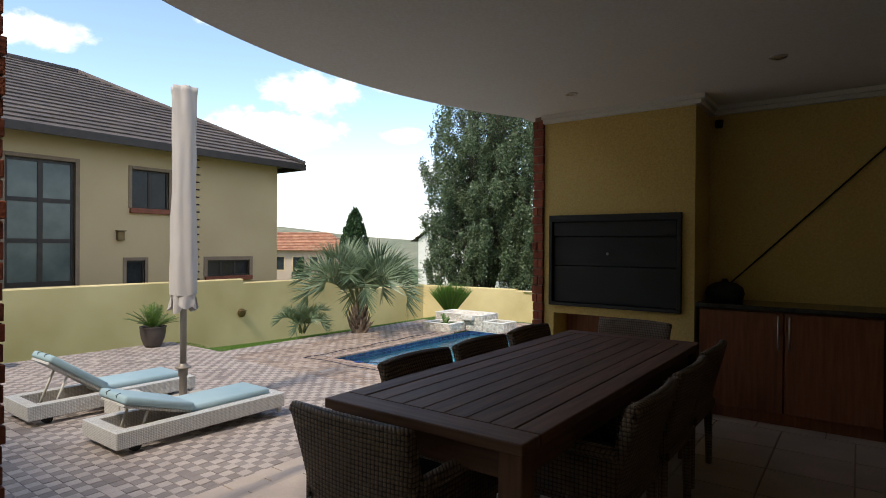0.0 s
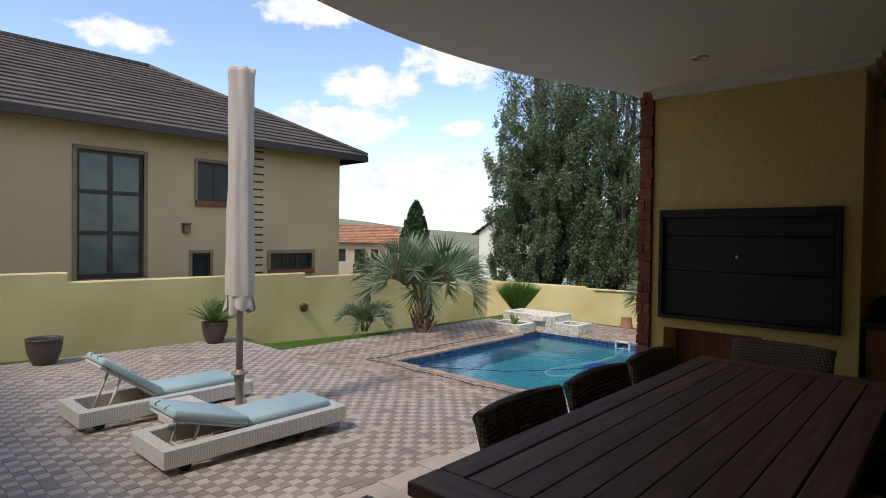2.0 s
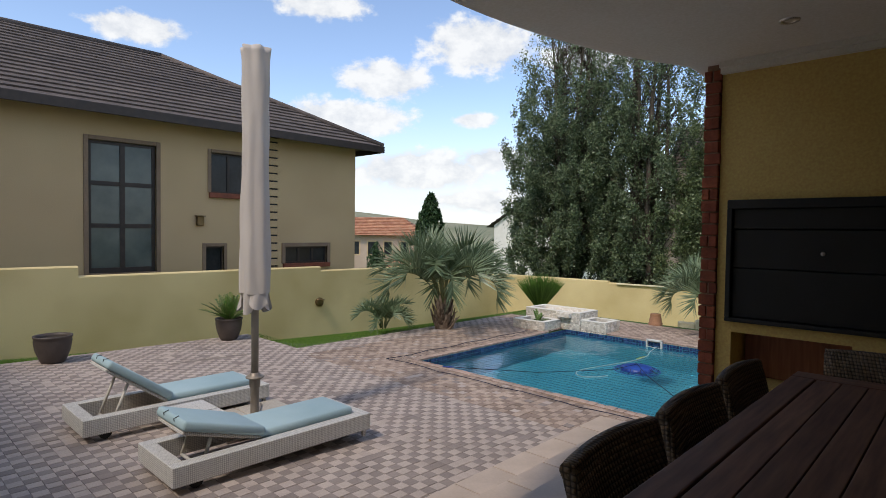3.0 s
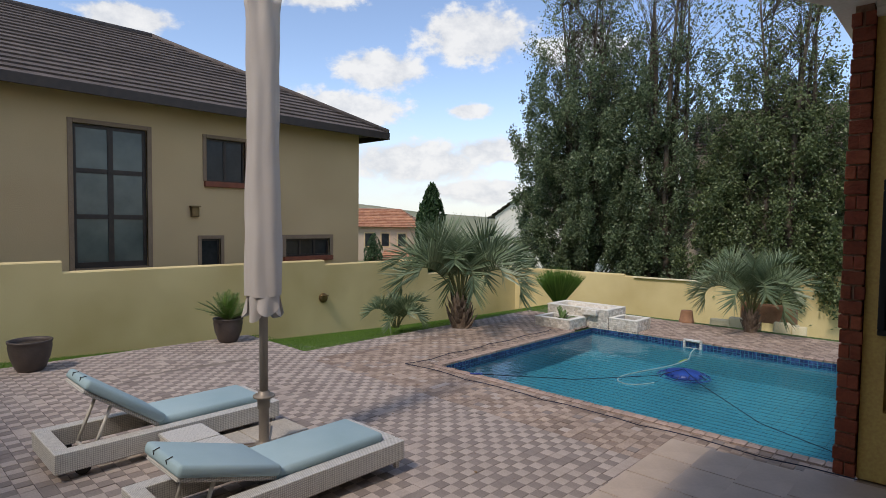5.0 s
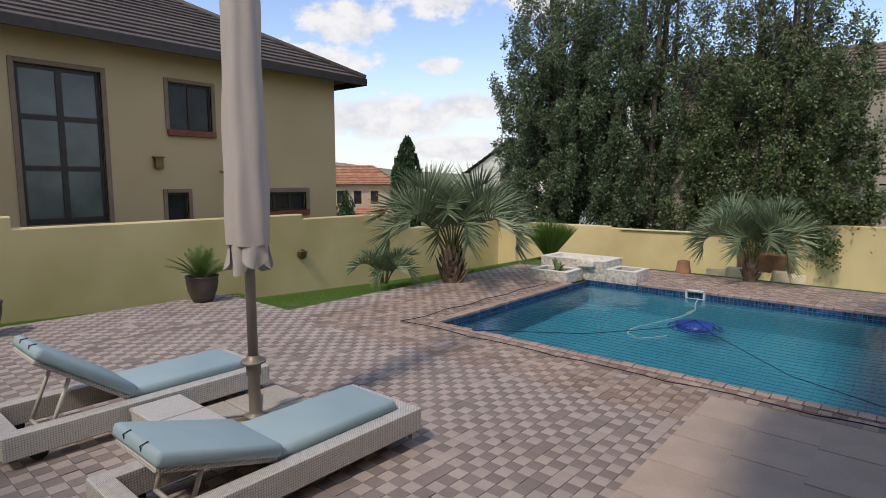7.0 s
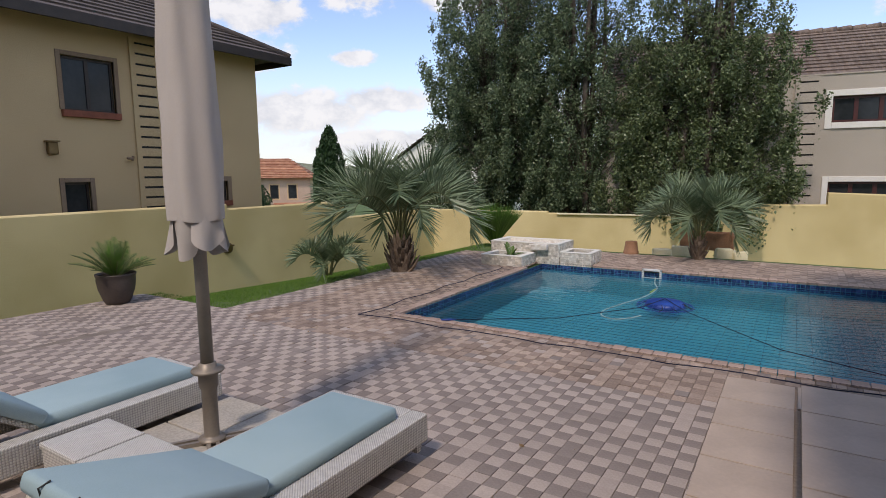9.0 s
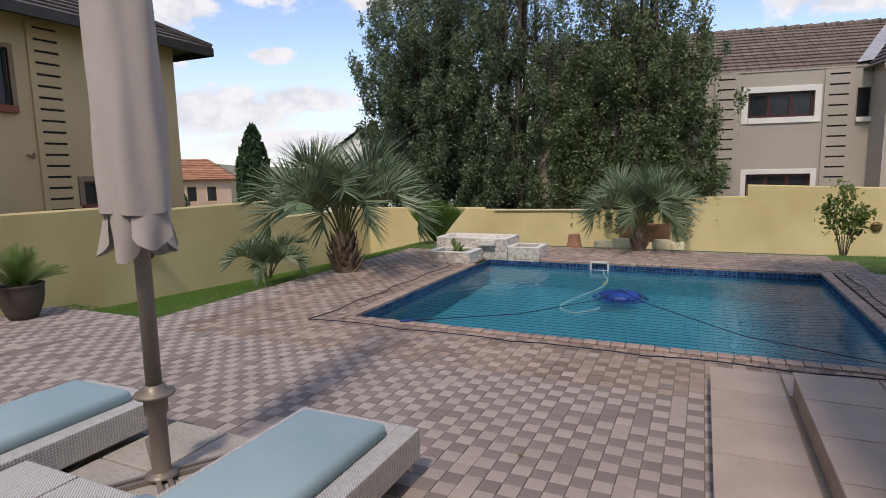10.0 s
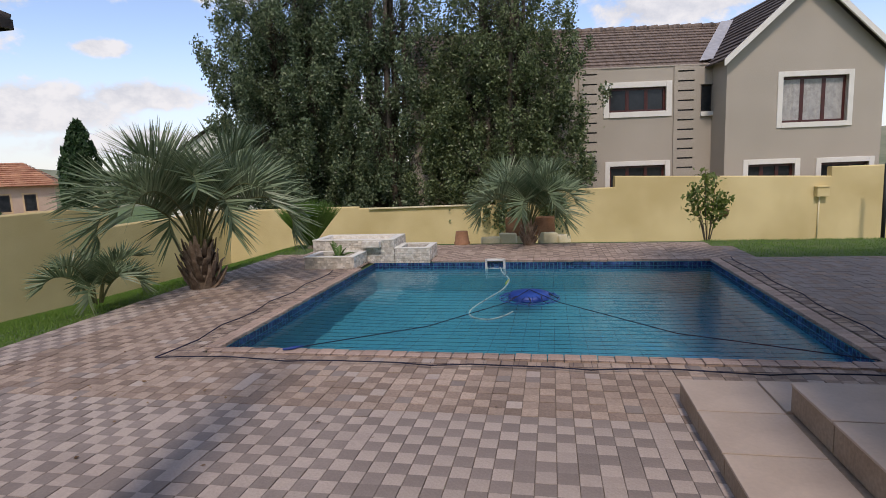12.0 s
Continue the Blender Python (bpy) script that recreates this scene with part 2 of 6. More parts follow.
M_BRICK = surf("red_face_brick", (0.23, 0.055, 0.032), (0.33, 0.095, 0.05), 0.9, 8, 60, 0.6, spread=0.22)
M_MORTAR = surf("mortar", (0.28, 0.17, 0.12), (0.35, 0.22, 0.16), 0.95, 6, 60, 0.5)
M_PAVE_L = surf("light_paver", (0.41, 0.334, 0.295), (0.475, 0.394, 0.346), 0.92, 2, 70, 0.5, spread=0.07, island=True, mottle=0.22)
M_PAVE_D = surf("dark_paver", (0.235, 0.192, 0.172), (0.29, 0.24, 0.215), 0.92, 2, 70, 0.5, spread=0.08, island=True, mottle=0.22)
M_PAVE_T = surf("tan_paver", (0.36, 0.27, 0.215), (0.45, 0.345, 0.28), 0.92, 1.2, 70, 0.5, spread=0.12, island=True)
M_PAVE_TD = surf("dark_tan_paver", (0.235, 0.172, 0.138), (0.31, 0.23, 0.185), 0.92, 1.2, 70, 0.5, spread=0.14, island=True)
M_PAVE_LO = surf("light_paver_piece", (0.41, 0.334, 0.295), (0.475, 0.394, 0.346), 0.92, 2, 70, 0.5, spread=0.07, mottle=0.22)
M_PAVE_DO = surf("dark_paver_piece", (0.235, 0.192, 0.172), (0.29, 0.24, 0.215), 0.92, 2, 70, 0.5, spread=0.08, mottle=0.22)
M_SAND = surf("joint_sand", (0.19, 0.155, 0.13), (0.26, 0.215, 0.18), 1.0, 4, 90, 0.5)
M_COPING = surf("pink_coping_brick", (0.37, 0.265, 0.215), (0.47, 0.35, 0.29), 0.9, 6, 70, 0.6, spread=0.15)
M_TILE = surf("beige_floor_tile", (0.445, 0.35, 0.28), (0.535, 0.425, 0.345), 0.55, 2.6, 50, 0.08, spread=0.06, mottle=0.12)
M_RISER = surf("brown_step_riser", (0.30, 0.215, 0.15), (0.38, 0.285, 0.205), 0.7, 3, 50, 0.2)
M_GRASS_SOIL = surf("lawn", (0.06, 0.115, 0.024), (0.115, 0.165, 0.045), 1.0, 2.5, 120, 0.9)
M_BLADES = leafy("grass_blades", (0.085, 0.19, 0.024), (0.20, 0.34, 0.06), 0.6, 0.3)
M_PLASTER_POOL = surf("pool_plaster", (0.025, 0.25, 0.37), (0.045, 0.31, 0.43), 0.8, 0.8, 20, 0.1)
M_WICKER_W = wicker("pale_wicker", (0.37, 0.355, 0.335), (0.66, 0.635, 0.60), 66, 0.65, 0.6)
M_WICKER_B = wicker("brown_wicker", (0.035, 0.023, 0.016), (0.22, 0.15, 0.10), 54)
M_CUSHION = surf("pale_blue_canvas", (0.30, 0.43, 0.47), (0.36, 0.49, 0.53), 0.9, 1.5, 220, 0.3, depth=0.002, mottle=0.12)
M_DKCUSHION = surf("dark_seat_cushion", (0.03, 0.03, 0.032), (0.05, 0.05, 0.052), 0.9, 3, 200, 0.3)
M_CANVAS = surf("umbrella_canvas", (0.52, 0.47, 0.44), (0.60, 0.55, 0.52), 0.9, 1.2, 180, 0.3, depth=0.003, mottle=0.12)
M_POLE = surf("taupe_metal", (0.24, 0.20, 0.165), (0.29, 0.245, 0.20), 0.45, 5, 80, 0.05, metal=0.3, mottle=0.12)
M_STEEL = surf("brushed_steel", (0.55, 0.55, 0.54), (0.65, 0.65, 0.64), 0.3, 8, 200, 0.05, metal=1.0, mottle=0.12)
M_PROP = surf("cream_enamel", (0.55, 0.52, 0.47), (0.62, 0.59, 0.54), 0.4, 8, 80, 0.05, mottle=0.12)
M_SLAB = surf("concrete_slab", (0.40, 0.36, 0.31), (0.47, 0.42, 0.36), 0.9, 3, 70, 0.4)
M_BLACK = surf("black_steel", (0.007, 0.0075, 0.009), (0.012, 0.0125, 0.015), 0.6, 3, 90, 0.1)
M_RUBBER = surf("black_rubber", (0.012, 0.012, 0.012), (0.022, 0.022, 0.022), 0.8, 8, 90, 0.1)
M_TABLE = wood("dark_teak_long", (0.10, 0.045, 0.027), (0.20, 0.098, 0.06), 1, 0.62)
M_TABLE_X = wood("dark_teak_cross", (0.10, 0.045, 0.027), (0.20, 0.098, 0.06), 0, 0.62)
M_TABLE_Z = wood("dark_teak_leg", (0.10, 0.045, 0.027), (0.20, 0.098, 0.06), 2, 0.62)
M_CAB = wood("red_brown_cabinet", (0.19, 0.062, 0.03), (0.31, 0.11, 0.055), 2, 0.45)
M_COUNTER = surf("dark_granite", (0.02, 0.018, 0.017), (0.045, 0.04, 0.037), 0.2, 40, 120, 0.02)
M_STONE = surf("white_stone_mosaic", (0.60, 0.55, 0.48), (0.80, 0.77, 0.72), 0.85, 14, 60, 0.6, spread=0.22)
M_SOIL = surf("potting_soil", (0.035, 0.024, 0.016), (0.06, 0.042, 0.028), 1, 12, 90, 0.9)
M_POT = surf("dark_glazed_pot", (0.055, 0.042, 0.038), (0.085, 0.066, 0.058), 0.55, 4, 60, 0.15)
M_PALM = leafy("feather_palm_leaf", (0.085, 0.14, 0.068), (0.26, 0.335, 0.20), 0.38, 0.22)
M_PETIOLE = surf("palm_stalk", (0.10, 0.12, 0.045), (0.16, 0.17, 0.07), 0.6, 4, 60, 0.2)
M_PALMBARK = surf("palm_leaf_base", (0.12, 0.082, 0.058), (0.26, 0.20, 0.15), 0.95, 10, 60, 0.8, spread=0.3)
M_CYCAD = leafy("cycad_leaf", (0.045, 0.12, 0.015), (0.12, 0.24, 0.04), 0.45, 0.2)
M_TREE_A = leafy("dark_tree_leaf", (0.04, 0.075, 0.038), (0.24, 0.31, 0.17), 0.32, 0.3)
M_TREE_B = leafy("olive_tree_leaf", (0.045, 0.078, 0.034), (0.24, 0.30, 0.14), 0.34, 0.3)
M_SHRUB = leafy("shrub_leaf", (0.07, 0.12, 0.02), (0.17, 0.22, 0.05), 0.45, 0.3)
M_CYPRESS = leafy("cypress_leaf", (0.016, 0.045, 0.014), (0.045, 0.095, 0.03), 0.6, 0.15)
M_BARK = surf("tree_bark", (0.07, 0.055, 0.042), (0.14, 0.115, 0.09), 0.95, 6, 50, 0.9)
# hill tones paled, with the distance haze put into the colour
M_HILL = surf("dry_hill", (0.16, 0.18, 0.10), (0.27, 0.26, 0.17), 1.0, 0.03, 0.4, 0.0)
M_NET = surf("net_cord", (0.012, 0.013, 0.03), (0.02, 0.022, 0.05), 0.9, 8, 90, 0.1)
M_BLUE = surf("blue_plastic", (0.008, 0.04, 0.24), (0.018, 0.075, 0.36), 0.4, 6, 60, 0.1)
M_WHITEPL = surf("white_plastic", (0.70, 0.71, 0.70), (0.78, 0.79, 0.78), 0.4, 6, 60, 0.05, mottle=0.12)
M_CLAY = surf("brown_clay", (0.26, 0.13, 0.07), (0.36, 0.19, 0.11), 0.85, 6, 60, 0.3)
M_HOSE = surf("pale_hose", (0.34, 0.46, 0.46), (0.42, 0.54, 0.53), 0.5, 20, 60, 0.1)
M_BRONZE = surf("bronze_lamp", (0.14, 0.09, 0.04), (0.22, 0.15, 0.07), 0.4, 8, 60, 0.1, metal=0.7)
M_CABLE = surf("dark_cable", (0.01, 0.01, 0.01), (0.016, 0.016, 0.016), 0.7, 8, 60, 0.0)
M_FLASH = surf("roof_flashing", (0.34, 0.34, 0.36), (0.44, 0.44, 0.46), 0.6, 6, 40, 0.2, mottle=0.2)
M_LAMPGLASS = surf("lamp_glass", (0.55, 0.52, 0.45), (0.62, 0.58, 0.50), 0.2, 8, 60, 0.0)


def water_material():
    m = bpy.data.materials.new("pool_water")
    n, l = nodes_of(m)
    p = n["Principled BSDF"]
    p.inputs["Base Color"].default_value = (0.62, 0.90, 0.96, 1)
    p.inputs["Roughness"].default_value = 0.015
    p.inputs["Transmission Weight"].default_value = 1.0
    p.inputs["IOR"].default_value = 1.33
    tc = n.new("ShaderNodeTexCoord")
    a = n.new("ShaderNodeTexNoise")
    a.inputs["Scale"].default_value, a.inputs["Detail"].default_value = 5.0, 4
    l.new(tc.outputs["Object"], a.inputs["Vector"])
    bp = n.new("ShaderNodeBump")
    bp.inputs["Strength"].default_value, bp.inputs["Distance"].default_value = 0.42, 0.022
    l.new(a.outputs["Fac"], bp.inputs["Height"])
    l.new(bp.outputs["Normal"], p.inputs["Normal"])
    return m


M_WATER = water_material()


# ---------------------------------------------------------------- mesh helpers
def mesh_ob(name, bm, mat, smooth=False):
    me = bpy.data.meshes.new(name)
    bm.to_mesh(me)
    bm.free()
    for q in (mat if isinstance(mat, (list, tuple)) else [mat]):
        me.materials.append(q)
    if smooth:
        me.polygons.foreach_set("use_smooth", [True] * len(me.polygons))
    return new(name, me)


def part(name, bm, mat, parent, label="", smooth=False):
    ob = mesh_ob(name, bm, mat, smooth)
    ob.parent = parent
    if label:
        tagged(ob, label)
    return ob


def empty(name, at=(0, 0, 0), turn=0.0):
    ob = new(name)
    ob.empty_display_size = 0.1
    ob.matrix_basis = pose(*at, 0, 0, turn)
    return ob


def box(bm, x0, x1, y0, y1, z0, z1, bevel=0.0, m=None):
    r = bmesh.ops.create_cube(bm, size=1)
    vs = r["verts"]
    for v in vs:
        v.co = Vector(((x0 + x1) / 2 + v.co.x * (x1 - x0), (y0 + y1) / 2 + v.co.y * (y1 - y0), (z0 + z1) / 2 + v.co.z * (z1 - z0)))
    if bevel:
        es = list({e for v in vs for e in v.link_edges})
        got = bmesh.ops.bevel(bm, geom=es, offset=bevel, segments=2, profile=0.5, affect="EDGES")
        vs = list({v for f in got["faces"] for v in f.verts} | {v for v in vs if v.is_valid})
    if m is not None:
        bmesh.ops.transform(bm, matrix=m, verts=vs)
    return vs


def boxed(*args, **kw):
    bm = bmesh.new()
    box(bm, *args, **kw)
    return bm


def tube(bm, pts, radii, sides=8, cap=True):
    """A round bar along a line of points."""
    pts = [Vector(p) for p in pts]
    if not isinstance(radii, (list, tuple)):
        radii = [radii] * len(pts)
    rings = []
    up = None
    for i, p in enumerate(pts):
        d = (pts[min(i + 1, len(pts) - 1)] - pts[max(i - 1, 0)]).normalized()
        if up is None:
            up = d.orthogonal().normalized()
        up = (up - d * up.dot(d)).normalized()
        side = d.cross(up)
        rings.append([bm.verts.new(p + (up * math.cos(k * math.tau / sides) + side * math.sin(k * math.tau / sides)) * radii[i]) for k in range(sides)])
    for a, b in zip(rings, rings[1:]):
        for k in range(sides):
            bm.faces.new((a[k], a[(k + 1) % sides], b[(k + 1) % sides], b[k]))
    if cap:
        bm.faces.new(rings[0][::-1])
        bm.faces.new(rings[-1])


def tubed(pts, radii, sides=8):
    bm = bmesh.new()
    tube(bm, pts, radii, sides)
    return bm


def lathe(bm, profile, sides=28):
    """A turned shape from (radius, height) pairs."""
    rings = [[bm.verts.new((r * math.cos(k * math.tau / sides), r * math.sin(k * math.tau / sides), z)) for k in range(sides)] for r, z in profile]
    for a, b in zip(rings, rings[1:]):
        for k in range(sides):
            bm.faces.new((a[k], a[(k + 1) % sides], b[(k + 1) % sides], b[k]))
    return rings


def holed_wall(u0, u1, z0, z1, thick, holes):
    """A wall in the x-z plane, its face at y=0 and its back at y=thick, with real openings (u0, u1, z0, z1)."""
    us = sorted({u0, u1, *[h[0] for h in holes], *[h[1] for h in holes]})
    zs = sorted({z0, z1, *[h[2] for h in holes], *[h[3] for h in holes]})
    solid = {}
    for i in range(len(us) - 1):
        for j in range(len(zs) - 1):
            cu, cz = (us[i] + us[i + 1]) / 2, (zs[j] + zs[j + 1]) / 2
            solid[i, j] = not any(h[0] < cu < h[1] and h[2] < cz < h[3] for h in holes)
    bm = bmesh.new()

    def quad(*c):
        bm.faces.new([bm.verts.new(p) for p in c])

    for (i, j), s in solid.items():
        if not s:
            continue
        a, b, c, d = us[i], us[i + 1], zs[j], zs[j + 1]
        quad((a, 0, c), (b, 0, c), (b, 0, d), (a, 0, d))
        quad((a, thick, d), (b, thick, d), (b, thick, c), (a, thick, c))
        if not solid.get((i - 1, j)):
            quad((a, 0, d), (a, thick, d), (a, thick, c), (a, 0, c))
        if not solid.get((i + 1, j)):
            quad((b, 0, c), (b, thick, c), (b, thick, d), (b, 0, d))
        if not solid.get((i, j - 1)):
            quad((a, 0, c), (a, thick, c), (b, thick, c), (b, 0, c))
        if not solid.get((i, j + 1)):
            quad((a, 0, d), (b, 0, d), (b, thick, d), (a, thick, d))
    bmesh.ops.remove_doubles(bm, verts=bm.verts, dist=0.0005)
    return bm


def mesh_from_arrays(name, verts, quads, mats, index=None):
    """A mesh of many small pieces from arrays."""
    me = bpy.data.meshes.new(name)
    me.vertices.add(len(verts))
    me.vertices.foreach_set("co", np.asarray(verts, dtype=np.float32).ravel())
    k = quads.shape[1]
    me.loops.add(quads.size)
    me.loops.foreach_set("vertex_index", quads.ravel().astype(np.int32))
    me.polygons.add(len(quads))
    me.polygons.foreach_set("loop_start", (np.arange(len(quads)) * k).astype(np.int32))
    for q in mats:
        me.materials.append(q)
    if index is not None:
        me.polygons.foreach_set("material_index", index.astype(np.int32))
    me.update(calc_edges=True)
    me.polygons.foreach_set("use_smooth", [False] * len(me.polygons))
    return me


def leaf_mesh(name, centres, size, mat, rng, drop=0.3, slim=0.55):
    """Many small pointed leaves, each a folded diamond, at the given places."""
    n = len(centres)
    d = rng.normal(size=(n, 3))
    d[:, 2] -= drop
    d /= np.linalg.norm(d, axis=1)[:, None]
    s = np.cross(d, rng.normal(size=(n, 3)))
    s /= np.linalg.norm(s, axis=1)[:, None]
    nn = np.cross(d, s)
    L = (size * rng.uniform(0.6, 1.3, n))[:, None]
    a = centres - d * L * 0.5
    b = centres + s * L * slim * 0.5 + nn * L * 0.08
    c = centres + d * L * 0.5
    e = centres - s * L * slim * 0.5 + nn * L * 0.08
    verts = np.stack([a, b, c, e], axis=1).reshape(-1, 3)
    quads = np.arange(n * 4).reshape(-1, 4)
    return mesh_from_arrays(name, verts, quads, [mat])


# ---------------------------------------------------------------- ground
POOL = (-7.37, -2.32, 6.8, 11.2)


def level(x, y):
    """Height of the natural ground: level round the pool, falling away to the boundary walls."""
    a = max(0.0, -11.2 - x) * (0.17 + 0.022 * (y - 3.6)) if y < 6.2 else max(0.0, -9.7 - x) * (0.13 + 0.0115 * (y - 3.6))
    b = max(0.0, y - 13.5) * 0.19
    up = 0.09 * min(1.0, max(0.0, (5.6 - y) / 3.0)) if x > -9.5 else 0.0
    out = max(0.0, math.hypot(x + 5, y - 8) - 26) * 0.05
    return max(-9.0, up - max(a, b, 0.0) if out == 0 else -1.2 - out)


def build_ground():
    xs = [-900, -400, -200, -100, -60, -40, -30, -24, -20, -17, -14.6] + [-14.2 + 0.4 * i for i in range(17)] + [POOL[0], POOL[1]] + [-1.6 + 0.8 * i for i in range(14)] + [14, 20, 30, 60, 120, 300, 900]
    ys = [-900, -300, -100, -50, -25, -12, -6] + [-3.5 + 0.5 * i for i in range(21)] + [POOL[2], POOL[3], 12.0] + [12.5 + 0.5 * i for i in range(16)] + [21.5, 24, 28, 34, 45, 60, 80, 110, 160, 300, 900]
    xs, ys = sorted(set(round(v, 3) for v in xs)), sorted(set(round(v, 3) for v in ys))
    bm = bmesh.new()
    grid = [[bm.verts.new((x, y, level(x, y) - 0.02)) for y in ys] for x in xs]
    for i in range(len(xs) - 1):
        for j in range(len(ys) - 1):
            cx, cy = (xs[i] + xs[i + 1]) / 2, (ys[j] + ys[j + 1]) / 2
            if POOL[0] < cx < POOL[1] and POOL[2] < cy < POOL[3]:
                continue
            bm.faces.new((grid[i][j], grid[i + 1][j], grid[i + 1][j + 1], grid[i][j + 1]))
    ob = mesh_ob("ground", bm, M_GRASS_SOIL, True)
    return tagged(ob, "sloping lawn and earth round the paved yard", "ground", kind="structure")


build_ground()


def holds_paving(x, y):
    """Whether the paved yard covers this place."""
    if POOL[0] - 0.13 < x < POOL[1] + 0.13 and POOL[2] - 0.13 < y < POOL[3] + 0.13:
        return False
    if x > -3.80 and y < 6.03:
        return False
    if x > -2.5 and y < 6.75:
        return False
    if y < 5.9:
        return -11.7 < x and y > -3.3
    if x < -9.45 + (0.5 if y > 12 else 0.0):
        return False
    if x > -2.0:
        return x < 4 and y < (12.6 if x < -1.6 else 11.35)
    return y < 13.05


PW, PD = 0.100, 0.105


def paver_arrays(cells):
    base = np.array([(-1, -1), (1, -1), (1, 1), (-1, 1)], dtype=float)
    verts, quads, index = [], [], []
    rng = random.Random(5)
    faces = np.array([(4, 5, 6, 7), (0, 1, 5, 4), (1, 2, 6, 5), (2, 3, 7, 6), (3, 0, 4, 7)])
    for i, j in cells:
        x, y = i * PW, j * PD
        z = level(x, y) + 0.022 + rng.uniform(-0.0025, 0.0025)
        tx, ty = rng.uniform(-0.012, 0.012), rng.uniform(-0.012, 0.012)
        k = len(verts)
        for dx, dy in base:
            verts.append((x + dx * (PW / 2 - 0.0012), y + dy * (PD / 2 - 0.0006), z - 0.012))
        for dx, dy in base:
            verts.append((x + dx * (PW / 2 - 0.0024), y + dy * (PD / 2 - 0.0018), z + tx * dx * 0.05 + ty * dy * 0.05))
        quads.append(faces + k)
        near_pool = POOL[0] - 1.6 < x < POOL[1] + 0.4 and y > 5.75
        tone = (i + j) % 2
        if rng.random() < 0.04:
            tone = 1 - tone
        if near_pool and rng.random() < 0.9 or y > 11.4:
            tone = (2, 3)[tone] if rng.random() < 0.8 else rng.choice((2, 2, 3))
        # right of the pool the house's shade is put into mostly dark pavers
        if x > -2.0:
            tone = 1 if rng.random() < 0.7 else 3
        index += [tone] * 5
    return np.array(verts), np.concatenate(quads), np.array(index)


bed_bm = bmesh.new()
for i in range(-30, 16):
    for j in range(-9, 34):
        x, y = i * 0.4, j * 0.4
        corners = [(x - 0.2, y - 0.2), (x + 0.2, y - 0.2), (x + 0.2, y + 0.2), (x - 0.2, y + 0.2)]
        if all(holds_paving(*c) for c in corners):
            bed_bm.faces.new([bed_bm.verts.new((*c, level(*c) + 0.015)) for c in corners])
paving = tagged(mesh_ob("pavement", bed_bm, M_SAND), "yard paved with two-tone square concrete cobbles", "paving", kind="structure")
all_cells = [(i, j) for i in range(-117, 41) for j in range(-32, 126) if holds_paving(i * PW, j * PD)]
near_cells = [c for c in all_cells if -5.6 < c[0] * PW < -3.85 and 3.95 < c[1] * PD < 5.7][:300]
near_set = set(near_cells)
far_cells = [c for c in all_cells if c not in near_set]
pv, pq, pi = paver_arrays(far_cells)
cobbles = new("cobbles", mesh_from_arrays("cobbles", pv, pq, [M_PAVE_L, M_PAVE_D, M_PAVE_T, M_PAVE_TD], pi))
cobbles.parent = paving
tagged(cobbles, kind="stuff")

# ---------------------------------------------------------------- pool
x0, x1, y0, y1 = POOL
pool = empty("swimming_pool", (0, 0, 0))
tagged(pool, "rectangular blue swimming pool under a safety net", "pool")
bm = bmesh.new()
for a, b in (((x0, y0), (x1, y0)), ((x1, y0), (x1, y1)), ((x1, y1), (x0, y1)), ((x0, y1), (x0, y0))):
    bm.faces.new([bm.verts.new(p) for p in ((*b, 0.0), (*a, 0.0), (*a, -1.78), (*b, -1.78))])
bm.faces.new([bm.verts.new(p) for p in ((x0, y0, -1.5), (x1, y0, -1.5), (x1, y1, -1.7), (x0, y1, -1.7))])
part("basin", bm, M_PLASTER_POOL, pool, "pale blue plastered basin")
bm = bmesh.new()
for a, b in (((x0, y0), (x1, y0)), ((x1, y0), (x1, y1)), ((x1, y1), (x0, y1)), ((x0, y1), (x0, y0))):
    n = int(math.hypot(b[0] - a[0], b[1] - a[1]) / 0.06)
    ax, ay = (b[0] - a[0]) / n, (b[1] - a[1]) / n
    ox, oy = -ay / math.hypot(ax, ay) * 0.006, ax / math.hypot(ax, ay) * 0.006
    for k in range(n):
        for r in range(4):
            p, q = (a[0] + ax * (k + 0.05), a[1] + ay * (k + 0.05)), (a[0] + ax * (k + 0.95), a[1] + ay * (k + 0.95))
            zt, zb = -0.004 - r * 0.06, -0.058 - r * 0.06
            bm.faces.new([bm.verts.new(v) for v in ((q[0] + ox, q[1] + oy, zt), (p[0] + ox, p[1] + oy, zt), (p[0] + ox, p[1] + oy, zb), (q[0] + ox, q[1] + oy, zb))])
mosaic_mat = surf("blue_mosaic_band", (0.010, 0.028, 0.11), (0.05, 0.105, 0.27), 0.25, 14, 50, 0.1, spread=0.5, island=True)
tagged(part("mosaic_band", bm, mosaic_mat, pool, "band of small dark blue mosaic tiles"), kind="stuff")
bm = bmesh.new()
bm.faces.new([bm.verts.new(p) for p in ((x0, y0, -0.075), (x1, y0, -0.075), (x1, y1, -0.075), (x0, y1, -0.075))])
water = part("water", bm, M_WATER, pool, "clear turquoise water, slightly rippled")
water.visible_shadow = False

# skimmer frame in the far side
bm = bmesh.new()
for a in ((-5.58, -5.55, 11.13, 11.19, -0.15, 0.06), (-5.30, -5.27, 11.13, 11.19, -0.15, 0.06), (-5.58, -5.27, 11.13, 11.19, 0.03, 0.06), (-5.58, -5.27, 11.13, 11.19, -0.15, -0.12)):
    box(bm, *a, bevel=0.006)
tagged(mesh_ob("skimmer_frame", bm, M_WHITEPL), "white plastic skimmer frame at the pool edge", "skimmer")

